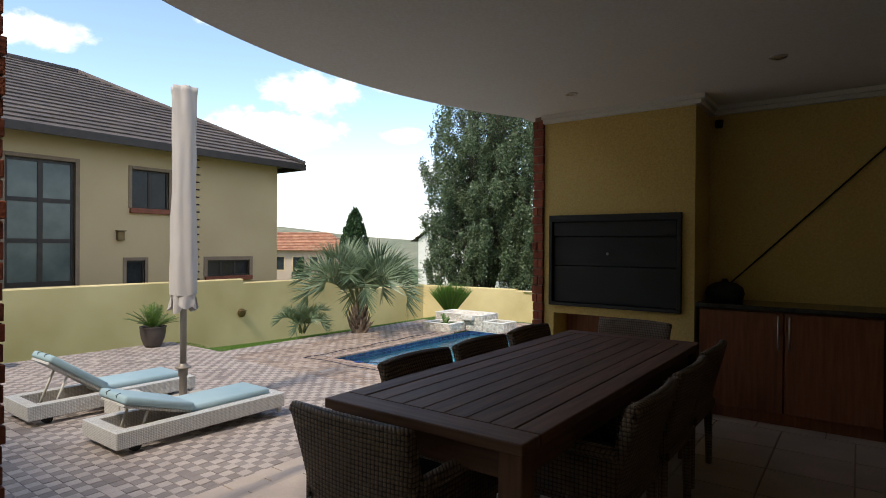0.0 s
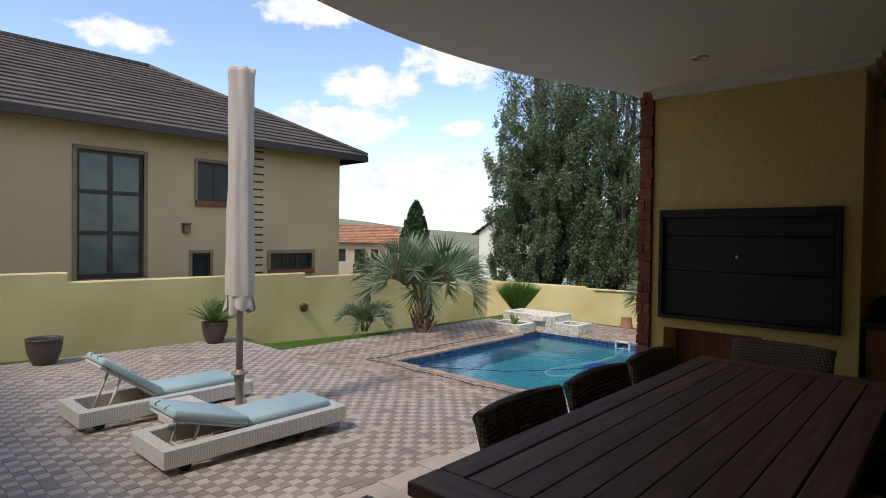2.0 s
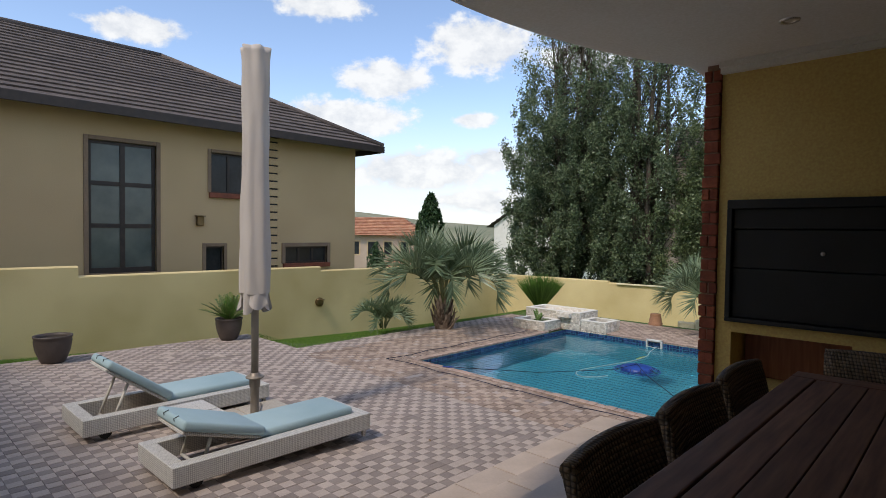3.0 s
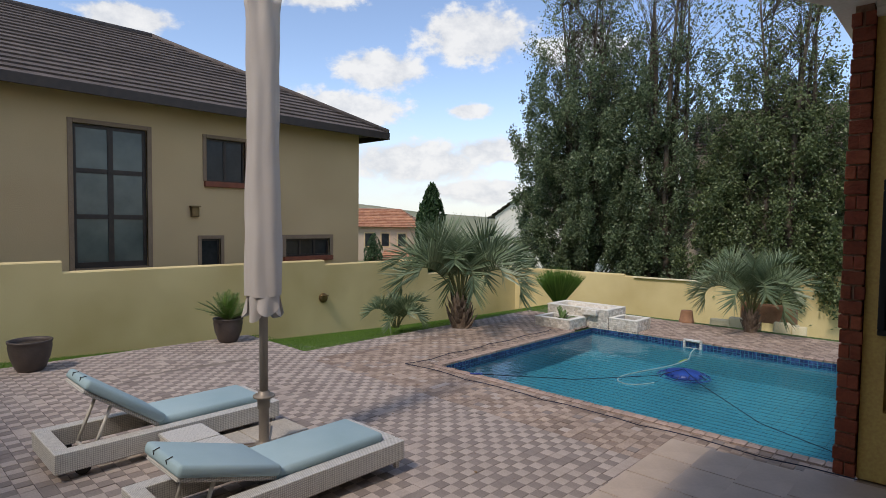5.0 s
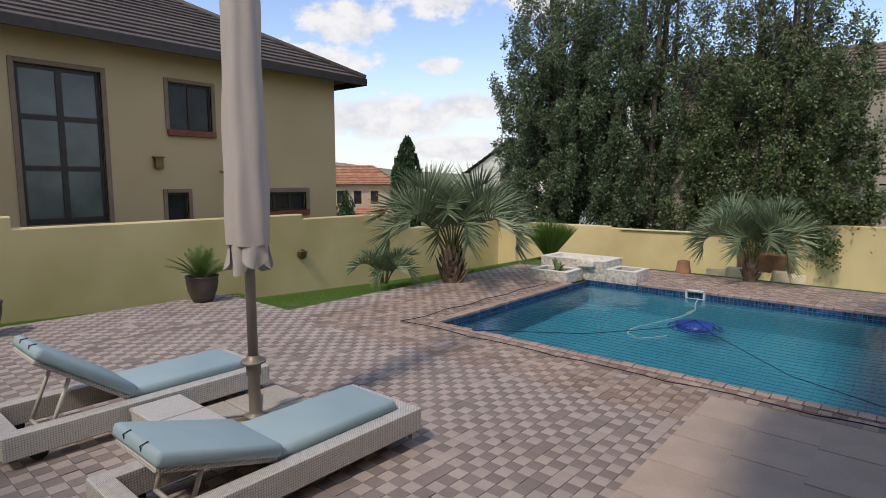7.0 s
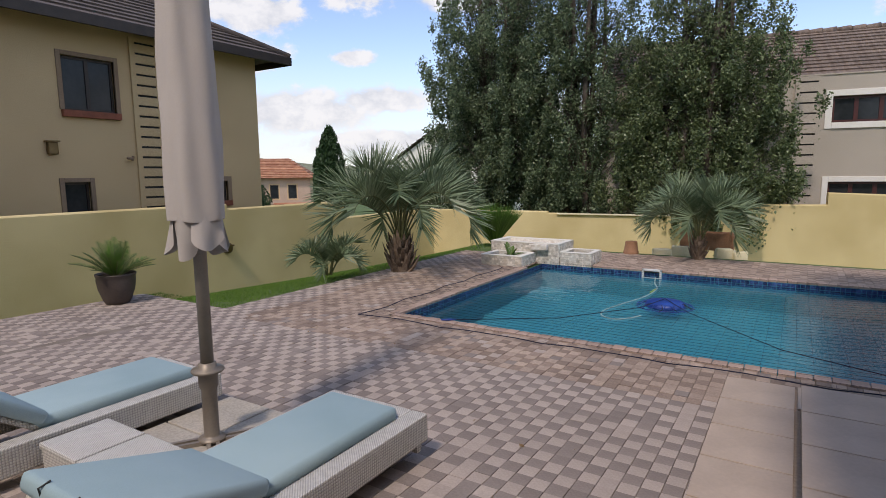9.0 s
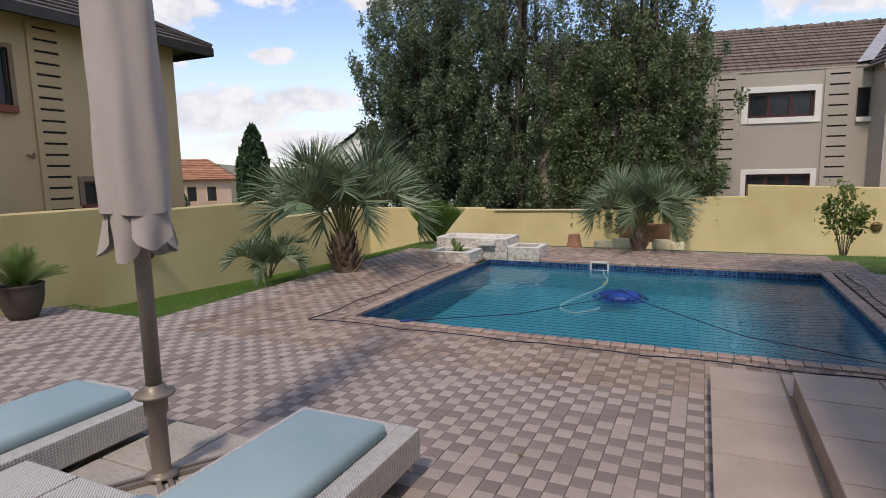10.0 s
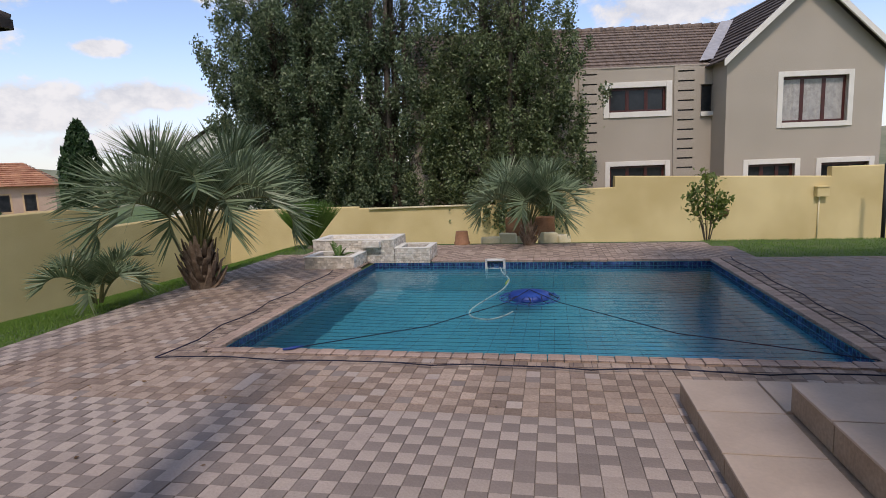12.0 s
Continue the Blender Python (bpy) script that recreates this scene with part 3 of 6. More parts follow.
# floating blue ring of the pool cleaner, with its hose
cleaner = empty("pool_cleaner", (-4.83, 9.12, -0.075))
cleaner.scale = (0.86, 0.86, 0.8)
tagged(cleaner, "blue domed disc with a webbed rim floating in the pool", "pool cleaner")
bm = bmesh.new()
lathe(bm, [(0.0, -0.03), (0.27, -0.02), (0.29, 0.01), (0.285, 0.05), (0.25, 0.085), (0.15, 0.105), (0.05, 0.112), (0.0, 0.113)], 36)
part("dome", bm, M_BLUE, cleaner, "", True)
for hr, hz, ht in ((0.335, 0.035, 0.006), (0.40, 0.012, 0.008)):
    part("hoop", tubed([(hr * math.cos(k * math.tau / 48), hr * math.sin(k * math.tau / 48), hz + 0.008 * math.sin(k * 1.7)) for k in range(49)], ht, 6), M_BLUE, cleaner, "", True)
for k in range(28):
    a, b = k * math.tau / 28, (k + 0.5 * (1 if k % 2 else -1)) * math.tau / 28
    part("web_strand", tubed([(0.26 * math.cos(a), 0.26 * math.sin(a), 0.08), (0.335 * math.cos(b), 0.335 * math.sin(b), 0.04), (0.41 * math.cos(a), 0.41 * math.sin(a), 0.004)], 0.006, 5), M_NET if k % 3 == 0 else M_BLUE, cleaner, "", True)


def bent(keys, n=6):
    """Points of a smooth line through the given ones."""
    k = [Vector(p) for p in keys]
    k = [k[0] * 2 - k[1]] + k + [k[-1] * 2 - k[-2]]
    out = []
    for i in range(1, len(k) - 2):
        for j in range(n):
            u = j / n
            out.append(0.5 * (2 * k[i] + (k[i + 1] - k[i - 1]) * u + (2 * k[i - 1] - 5 * k[i] + 4 * k[i + 1] - k[i + 2]) * u * u + (3 * k[i] - k[i - 1] - 3 * k[i + 1] + k[i + 2]) * u ** 3))
    return out + [k[-2]]


pts = bent([(-5.34, 11.05, -0.055), (-5.26, 10.6, -0.06), (-5.14, 10.15, -0.062), (-5.18, 9.55, -0.064), (-5.33, 9.0, -0.066), (-5.44, 8.5, -0.066), (-5.38, 8.22, -0.066), (-5.2, 8.14, -0.066), (-5.06, 8.28, -0.066), (-4.98, 8.46, -0.066)])
hose = empty("pool_hose", (0, 0, 0))
tagged(hose, "pale ribbed suction hose curling on the water", "hose")
part("pipe", tubed(pts, 0.008, 8), M_HOSE, hose, "", True)
part("joint", tubed([(-5.145, 10.1, -0.058), (-5.165, 9.86, -0.06)], 0.015, 8), surf("lime_plastic", (0.22, 0.34, 0.08), (0.30, 0.42, 0.11), 0.5, 6, 60, 0.05), hose, "lime green hose joint", True)

# safety net
net = empty("pool_net", (0, 0, 0))
tagged(net, "dark fine-meshed safety net stretched over the pool", "net")
nx0, nx1, ny0, ny1 = x0 - 0.30, x1 + 0.3, y0 - 0.29, y1 + 0.1
bm = bmesh.new()
t = 0.0012


def sag(x, y):
    u, v = (x - nx0) / (nx1 - nx0), (y - ny0) / (ny1 - ny0)
    over = min(x - (x0 - 0.06), x1 + 0.06 - x, y - (y0 - 0.06), y1 + 0.06 - y)
    return 0.044 if over < 0 else 0.044 - 0.085 * min(1.0, over / 1.2) ** 0.6


k = ny0
while k <= ny1:
    pts = [nx0 + (nx1 - nx0) * q / 16 for q in range(17)]
    for a, b in zip(pts, pts[1:]):
        za, zb = sag(a, k), sag(b, k)
        bm.faces.new([bm.verts.new(v) for v in ((a, k - t, za), (b, k - t, zb), (b, k + t, zb), (a, k + t, za))])
        bm.faces.new([bm.verts.new(v) for v in ((a, k, za - t), (b, k, zb - t), (b, k, zb + t), (a, k, za + t))])
    k += 0.13
k = nx0
while k <= nx1:
    pts = [ny0 + (ny1 - ny0) * q / 14 for q in range(15)]
    for a, b in zip(pts, pts[1:]):
        za, zb = sag(k, a), sag(k, b)
        bm.faces.new([bm.verts.new(v) for v in ((k - t, a, za), (k + t, a, za), (k + t, b, zb), (k - t, b, zb))])
    k += 0.13
tagged(part("netting", bm, M_NET, net), kind="stuff")
rng = random.Random(11)


def edge_rope(p, q, n):
    """A border rope pegged at intervals, slack between the pegs."""
    out = []
    for k in range(n * 4 + 1):
        u = k / (n * 4)
        slack = (0.0, 0.045, 0.06, 0.045)[k % 4] * (0.6 + 0.6 * rng.random())
        dx, dy = q[0] - p[0], q[1] - p[1]
        L = math.hypot(dx, dy)
        out.append((p[0] + dx * u - dy / L * slack, p[1] + dy * u + dx / L * slack, 0.045))
    return out


for p, q, n in (((nx0 - 0.06, ny0 - 0.05), (nx1, ny0 - 0.05), 5), ((nx1, ny0 - 0.05), (nx1, ny1), 4), ((nx0 - 0.06, 10.3), (nx0 - 0.06, ny0 - 0.05), 4)):
    part("border_rope", tubed(edge_rope(p, q, n), 0.0055, 6), M_NET, net)
knot = (nx0 + 1.0, ny0 + 0.25, 0.05)
for rope in ([knot, (-5.75, 7.75, -0.035), (-5.05, 8.75, -0.035), (-4.83, 9.12, 0.03)], [(-4.83, 9.12, 0.03), (-4.5, 8.75, -0.03), (-3.5, 7.65, -0.035), (nx1, ny0 + 0.15, 0.045)]):
    part("cross_rope", tubed(rope, 0.0045, 6), M_NET, net)
part("tie_knot", tubed([(knot[0] - 0.07, knot[1] - 0.05, 0.052), knot, (knot[0] + 0.06, knot[1] + 0.06, 0.05)], [0.008, 0.014, 0.007], 7), M_BLUE, net, "blue rope knot", True)

# ---------------------------------------------------------------- terrace with wrap-round steps
F = 0.62
R = F / 4
STEPS = ((-3.81, 6.05), (-3.355, 5.64), (-2.95, 5.22), (-2.55, 4.9))
terrace = empty("floor", (0, 0, 0))
tagged(terrace, "raised terrace of beige square tiles with four steps", "terrace", kind="structure")
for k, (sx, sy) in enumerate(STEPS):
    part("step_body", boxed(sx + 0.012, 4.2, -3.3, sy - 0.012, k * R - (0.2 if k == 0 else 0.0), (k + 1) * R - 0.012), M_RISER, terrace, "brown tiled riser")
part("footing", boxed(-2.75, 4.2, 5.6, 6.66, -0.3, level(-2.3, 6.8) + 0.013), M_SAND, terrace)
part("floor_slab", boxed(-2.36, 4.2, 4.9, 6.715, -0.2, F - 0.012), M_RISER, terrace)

# ---------------------------------------------------------------- braai block, columns, room walls, ceiling
CZ = 3.29
blk = holed_wall(-2.365, -0.98, F, CZ, 0.7, [(-2.30, -1.08, 1.456, 2.32), (-2.26, -1.55, 1.02, 1.38)])
bmesh.ops.transform(blk, matrix=pose(0, 4.97, 0), verts=blk.verts)
wall_b = tagged(mesh_ob("wall_north", blk, M_YELLOW_IN), "ochre plastered barbecue wall with two openings", "wall", kind="structure")
bm = bmesh.new()
box(bm, -2.365, -0.98, 5.67, 6.72, F, CZ)
tagged(mesh_ob("wall_chimney", bm, M_YELLOW_IN), "ochre plastered chimney block behind the barbecue", "wall", kind="structure")
tagged(mesh_ob("wall_recess", boxed(-0.979, 4.2, 5.52, 5.72, F, CZ), M_YELLOW_IN), "ochre plastered wall behind the cabinets", "wall", kind="structure")
tagged(mesh_ob("wall_east", boxed(4.0, 4.2, -3.3, 5.52, F, CZ), M_YELLOW_IN), "ochre plastered end wall of the terrace", "wall", kind="structure")
tagged(mesh_ob("wall_south", boxed(-16.0, 4.2, -3.6, -3.3, -0.6, 7.0), M_YELLOW), "yellow plastered house wall behind the terrace", "wall", kind="structure")

# ceiling slab with its bowed edge
bm = bmesh.new()
cx, cy, cr = 1.34, 2.85, 4.4
edge = [(-2.2, -3.3)]
a0, a1 = math.asin((4.84 - cy) / cr), math.asin((-1.2 - cy) / cr)
for k in range(41):
    a = a1 + (a0 - a1) * k / 40
    edge.append((cx - cr * math.cos(a), cy + cr * math.sin(a)))
edge += [(-2.57, 4.86), (-2.57, 6.8), (4.2, 6.8), (4.2, -3.3)]
low = [bm.verts.new((x, y, CZ)) for x, y in edge]
top = [bm.verts.new((x, y, CZ + 0.3)) for x, y in edge]
bm.faces.new(low)
bm.faces.new(top[::-1])
for k in range(len(edge)):
    q = (k + 1) % len(edge)
    bm.faces.new((low[k], top[k], top[q], low[q]))
bmesh.ops.recalc_face_normals(bm, faces=bm.faces)
tagged(mesh_ob("ceiling", bm, M_CEIL), "white painted terrace ceiling with a bowed edge", "ceiling", kind="structure")
tagged(mesh_ob("wall_upper", boxed(-2.36, 4.2, 4.9, 6.72, CZ + 0.3, 7.3), M_YELLOW), "yellow plastered upper storey over the barbecue wall", "wall", kind="structure")
tagged(mesh_ob("parapet", boxed(-0.4, 4.2, -3.3, 0.4, CZ + 0.3, 6.3), M_YELLOW), "upper storey above the terrace", "wall", kind="structure")

# cornice: stepped moulding along the walls
bm = bmesh.new()
for d, h in ((0.05, 0.075), (0.085, 0.04)):
    box(bm, -2.365, -0.98 + d, 4.97 - d, 4.972, CZ - h, CZ - 0.001)
    box(bm, -0.982, -0.98 + d, 4.972, 5.52, CZ - h, CZ - 0.001)
    box(bm, -0.98 + d, 4.0, 5.52 - d, 5.522, CZ - h, CZ - 0.001)
tagged(mesh_ob("trim", bm, M_CEIL), "white moulded plaster cornice", "cornice", kind="structure")


def brick_column(name, x0, x1, y0, y1, z0, z1, label):
    """A column of face bricks: each course laid with slightly uneven bricks round a mortar core."""
    col = tagged(mesh_ob(name, boxed(x0 + 0.012, x1 - 0.012, y0 + 0.012, y1 - 0.012, z0, z1), M_MORTAR), label, "column", kind="structure")
    rng = random.Random(9)
    h = 0.085
    n = int((z1 - z0) / h)
    for k in range(n):
        z = z0 + k * h + 0.005
        flip = k % 2
        cuts = ((x0, (x0 + x1) / 2 - 0.004), ((x0 + x1) / 2 + 0.004, x1)) if not flip else ((x0, x1),)
        for xa, xb in cuts:
            o = rng.uniform(-0.006, 0.006)
            part("brick", boxed(xa + o, xb + o, y0 + o, y1 + o, z, z + h - 0.011, bevel=0.004), M_BRICK, col)
    return col


brick_column("column_1", -2.475, -2.367, 4.94, 5.24, F, CZ, "red face-brick pier beside the barbecue wall")
brick_column("column_2", -3.02, -2.72, 0.42, 0.71, 0.155, CZ, "red face-brick column under the ceiling edge")

# barbecue: black steel front in the wall opening
braai = empty("barbecue", (-1.69, 4.97, 1.456))
tagged(braai, "black built-in steel barbecue with closed doors", "barbecue")
bm = bmesh.new()
for a in ((-0.61, 0.61, 0.80, 0.862), (-0.61, 0.61, 0.0, 0.03), (-0.61, -0.575, 0.03, 0.80), (0.575, 0.61, 0.03, 0.80)):
    box(bm, a[0], a[1], -0.035, 0.5, a[2], a[3], bevel=0.006)
part("frame", bm, M_BLACK, braai)
part("hood", boxed(-0.57, 0.57, -0.012, 0.05, 0.66, 0.80, bevel=0.006), M_BLACK, braai)
part("upper_door", boxed(-0.57, 0.57, 0.0, 0.03, 0.385, 0.655, bevel=0.006), M_BLACK, braai)
part("lower_door", boxed(-0.57, 0.57, 0.0, 0.03, 0.034, 0.38, bevel=0.006), M_BLACK, braai)
part("back", boxed(-0.57, 0.57, 0.4, 0.45, 0.03, 0.8), M_BLACK, braai)
bm = bmesh.new()
bmesh.ops.create_uvsphere(bm, u_segments=12, v_segments=8, radius=0.014)
bmesh.ops.translate(bm, verts=bm.verts, vec=(-0.03, -0.02, 0.50))
part("knob", bm, M_STEEL, braai, "small polished steel knob", True)
lining = boxed(-2.24, -1.57, 5.25, 5.3, 1.03, 1.37)
tagged(mesh_ob("firewood_niche", lining, M_CAB), "dark firewood niche below the barbecue", "niche", kind="structure")

# cabinets under a granite top in the recess
for k in range(4):
    cx0 = -0.95 + k * 1.24
    cab = empty("cabinet", (cx0, 4.99, F))
    tagged(cab, "red-brown wooden base cabinet with two doors", "cabinet", "cabinets along the wall")
    part("body", boxed(0.0, 1.235, 0.03, 0.52, 0.10, 0.90), M_CAB, cab)
    part("plinth", boxed(0.0, 1.235, 0.08, 0.52, 0.0, 0.10), M_CAB, cab)
    for s in (0, 1):
        door = part("door", boxed(0.006 + s * 0.617, 0.612 + s * 0.617, 0.005, 0.028, 0.11, 0.89, bevel=0.004), M_CAB, cab)
        hx = 0.58 if s == 0 else 0.655
        hb = bmesh.new()
        tube(hb, [(hx, -0.025, 0.61), (hx, -0.025, 0.87)], 0.006, 8)
        for hz in (0.63, 0.85):
            tube(hb, [(hx, -0.025, hz), (hx, 0.006, hz)], 0.005, 6)
        part("handle", hb, M_STEEL, door, "slim steel bar handle", True)
tagged(mesh_ob("worktop", boxed(-0.975, 3.998, 4.965, 5.518, F + 0.902, F + 0.94, bevel=0.008), M_COUNTER), "dark polished granite worktop on the cabinets", "worktop")

# black round pot on the worktop and the cable on the wall behind it
bm = bmesh.new()
lathe(bm, [(0.0, 0.0), (0.11, 0.0), (0.14, 0.02), (0.155, 0.07), (0.14, 0.12), (0.09, 0.155), (0.03, 0.168), (0.02, 0.19), (0.0, 0.192)], 24)
bm.normal_update()
kettle = mesh_ob("cooking_pot", bm, M_BLACK, True)
kettle.matrix_basis = pose(-0.80, 5.27, F + 0.94)
tagged(kettle, "round black cast-iron pot standing on the worktop", "pot")
tagged(mesh_ob("wall_cable", tubed([(-0.80, 5.505, 1.70), (-0.74, 5.505, 1.76), (0.29, 5.505, 2.81), (0.64, 5.505, 3.20)], 0.007, 6), M_CABLE), "dark cable running aslant up the ochre wall", "cable")
tagged(mesh_ob("alarm_sensor", boxed(-0.93, -0.87, 5.46, 5.519, 3.10, 3.17, bevel=0.012), M_BLACK), "small black alarm sensor high on the wall", "sensor")

# ceiling lamps
for lx, ly in ((-1.81, 4.32), (-0.31, 4.25), (-1.81, 1.2), (-0.3, 1.2)):
    lamp = empty("ceiling_lamp", (lx, ly, CZ))
    tagged(lamp, "small round recessed ceiling lamp, switched off", "lamp", "ceiling lamps")
    bm = bmesh.new()
    lathe(bm, [(0.032, 0.0), (0.036, -0.006), (0.05, -0.008), (0.055, 0.0)], 24)
    part("ring", bm, M_STEEL, lamp, "", True)
    bm = bmesh.new()
    lathe(bm, [(0.0, -0.002), (0.033, -0.002)], 20)
    part("bulb", bm, M_LAMPGLASS, lamp)

# ---------------------------------------------------------------- dining table
TZ = 1.385
table = empty("dining_table", (-1.18, 2.72, F))
tagged(table, "long dark-stained teak slatted dining table", "table")
th = TZ - F
hw, hl = 0.46, 1.23
for s in (-1, 1):
    part("end_board", boxed(-hw, hw, s * hl - (0.13 if s > 0 else 0), s * hl + (0.13 if s < 0 else 0), th - 0.042, th, bevel=0.006), M_TABLE_X, table)
    part("side_board", boxed(s * hw - (0.10 if s > 0 else 0), s * hw + (0.10 if s < 0 else 0), -hl + 0.133, hl - 0.133, th - 0.042, th, bevel=0.006), M_TABLE, table)
    part("end_apron", boxed(-hw + 0.09, hw - 0.09, s * (hl - 0.07) - 0.015, s * (hl - 0.07) + 0.015, th - 0.15, th - 0.044), M_TABLE_X, table)
    part("side_apron", boxed(s * (hw - 0.06) - 0.015, s * (hw - 0.06) + 0.015, -hl + 0.12, hl - 0.12, th - 0.15, th - 0.044), M_TABLE, table)
nsl = 7
sw = (2 * hw - 0.20 - 0.012) / nsl
for k in range(nsl):
    xa = -hw + 0.106 + k * sw
    part("slat", boxed(xa + 0.0022, xa + sw - 0.0022, -hl + 0.135, hl - 0.135, th - 0.042, th - 0.001, bevel=0.003), M_TABLE, table)
part("under_board", boxed(-hw + 0.1, hw - 0.1, -hl + 0.13, hl - 0.13, th - 0.06, th - 0.046), M_TABLE, table)
for sx in (-1, 1):
    for sy in (-1, 1):
        part("leg", boxed(sx * (hw - 0.06) - 0.045, sx * (hw - 0.06) + 0.045, sy * (hl - 0.07) - 0.045, sy * (hl - 0.07) + 0.045, 0, th - 0.044, bevel=0.006), M_TABLE_Z, table)


def wicker_chair(label):
    """A woven armchair facing local +y."""
    c = empty("dining_chair")
    tagged(c, label, "chair", "chairs round the table")
    bm = bmesh.new()
    box(bm, -0.275, 0.275, -0.26, 0.27, 0.36, 0.43, bevel=0.02)
    part("seat", bm, M_WICKER_B, c)
    bm = bmesh.new()
    nseg, rows = 10, 6
    grid = []
    for side in (0, 1):
        g = []
        for r in range(rows + 1):
            z = 0.36 + (0.78 - 0.36) * r / rows
            row = []
            for q in range(nseg + 1):
                u = -1 + 2 * q / nseg
                lean = -0.10 * (r / rows) ** 1.2
                curve = 0.03 * (u * u)
                row.append(bm.verts.new((u * (0.265 + 0.02 * r / rows), -0.25 + lean + curve + (0.05 if side else 0.0), z + (0.010 * (1 - u * u) if r == rows else 0))))
            g.append(row)
        grid.append(g)
    for side in (0, 1):
        for r in range(rows):
            for q in range(nseg):
                f = [grid[side][r][q], grid[side][r][q + 1], grid[side][r + 1][q + 1], grid[side][r + 1][q]]
                bm.faces.new(f if side == 0 else f[::-1])
    for q in range(nseg):
        bm.faces.new((grid[0][rows][q], grid[0][rows][q + 1], grid[1][rows][q + 1], grid[1][rows][q]))
        bm.faces.new((grid[0][0][q + 1], grid[0][0][q], grid[1][0][q], grid[1][0][q + 1]))
    for r in range(rows):
        bm.faces.new((grid[0][r + 1][0], grid[1][r + 1][0], grid[1][r][0], grid[0][r][0]))
        bm.faces.new((grid[0][r][nseg], grid[1][r][nseg], grid[1][r + 1][nseg], grid[0][r + 1][nseg]))
    part("backrest", bm, M_WICKER_B, c, "", True)
    pts = [(-0.285 + 0.57 * q / 10, -0.325 + 0.03 * (-1 + 2 * q / 10) ** 2, 0.78 + 0.010 * (1 - (-1 + 2 * q / 10) ** 2)) for q in range(11)]
    part("top_roll", tubed(pts, 0.026, 10), M_WICKER_B, c, "", True)
    for s in (-1, 1):
        bm = bmesh.new()
        tube(bm, [(s * 0.275, -0.24, 0.60), (s * 0.285, 0.0, 0.61), (s * 0.275, 0.20, 0.59), (s * 0.27, 0.25, 0.52), (s * 0.265, 0.26, 0.42)], 0.03, 8)
        box(bm, s * 0.272 - 0.012, s * 0.272 + 0.012, -0.24, 0.24, 0.40, 0.60)
        part("armrest", bm, M_WICKER_B, c, "", True)
    part("cushion", boxed(-0.235, 0.235, -0.19, 0.25, 0.431, 0.475, bevel=0.018), M_DKCUSHION, c, "thin black seat cushion")
    for sx in (-1, 1):
        for sy in (-0.22, 0.22):
            part("leg", tubed([(sx * 0.235, sy, 0.362), (sx * 0.24, sy * 1.03, 0.0)], [0.026, 0.02], 8), M_WICKER_B, c)
    return c


chair = wicker_chair("brown woven wicker armchair at the dining table")
CHAIRS = [(-1.51, 2.30, -90), (-1.51, 2.95, -90), (-1.52, 3.62, -90), (-0.84, 2.30, 90), (-0.85, 2.98, 90), (-0.87, 3.64, 90), (-1.30, 1.59, 0), (-1.33, 4.20, 180)]
chair.matrix_basis = pose(CHAIRS[0][0], CHAIRS[0][1], F, 0, 0, CHAIRS[0][2])
for ax, ay, ar in CHAIRS[1:]:
    copy_thing(chair, pose(ax, ay, F, 0, 0, ar))


# ---------------------------------------------------------------- boundary walls
def boundary(name, at, turn, spans, label, thick=0.22):
    """A plastered garden wall in stretches of different height (u0, u1, top0, top1), each with a rounded coping."""
    w = empty(name, at, turn)
    tagged(w, label, "wall", kind="structure")
    for u0, u1, t0, t1 in spans:
        bm = bmesh.new()
        prof = [(0.0, -2.2), (0.0, -0.03), (0.02, -0.006), (0.05, 0.0), (thick - 0.05, 0.0), (thick - 0.02, -0.006), (thick, -0.03), (thick, -2.2)]
        n = max(1, int((u1 - u0) / 1.5))
        rows = []
        for k in range(n + 1):
            u = u0 + (u1 - u0) * k / n
            t = t0 + (t1 - t0) * k / n
            rows.append([bm.verts.new((u, y, t + z if z > -1 else -2.2)) for y, z in prof])
        for a, b in zip(rows, rows[1:]):
            for k in range(len(prof) - 1):
                bm.faces.new((a[k], b[k], b[k + 1], a[k + 1]))
        bm.faces.new(rows[0])
        bm.faces.new(rows[-1][::-1])
        bmesh.ops.recalc_face_normals(bm, faces=bm.faces)
        part("wall_section", bm, M_YELLOW, w)
    return w


boundary("wall_west", (-13.95, 0, 0), 90, [(-7.0, 3.77, 1.27, 1.27), (3.77, 9.46, 1.07, 1.06), (9.46, 13.2, 0.95, 0.95), (13.2, 17.72, 0.50, 0.50)], "yellow plastered garden wall stepping down the slope")
BA = 9.4
boundary("wall_back", (-13.95, 17.72, 0), BA, [(-0.22, 3.9, 0.47, 0.45), (3.9, 7.9, 0.40, 0.36), (7.9, 11.33, 0.72, 0.74), (11.33, 17.45, 1.06, 0.84), (17.45, 24.0, 1.10, 1.10)], "yellow plastered garden wall at the end of the yard")
cb, sb = math.cos(radians(BA)), math.sin(radians(BA))


def on_back(u, d, z):
    """A place on the back wall: u along it, d in front of it."""
    return (-13.95 + u * cb + d * sb, 17.72 + u * sb - d * cb, z)


slab = mesh_ob("wall_ledge", boxed(4.2, 7.4, -0.07, 0.02, 0.355, 0.40, bevel=0.01), M_CREAM)
slab.matrix_basis = pose(-13.95, 17.72, 0, 0, 0, BA)
tagged(slab, "pale ledge along the garden wall", "ledge", kind="structure")


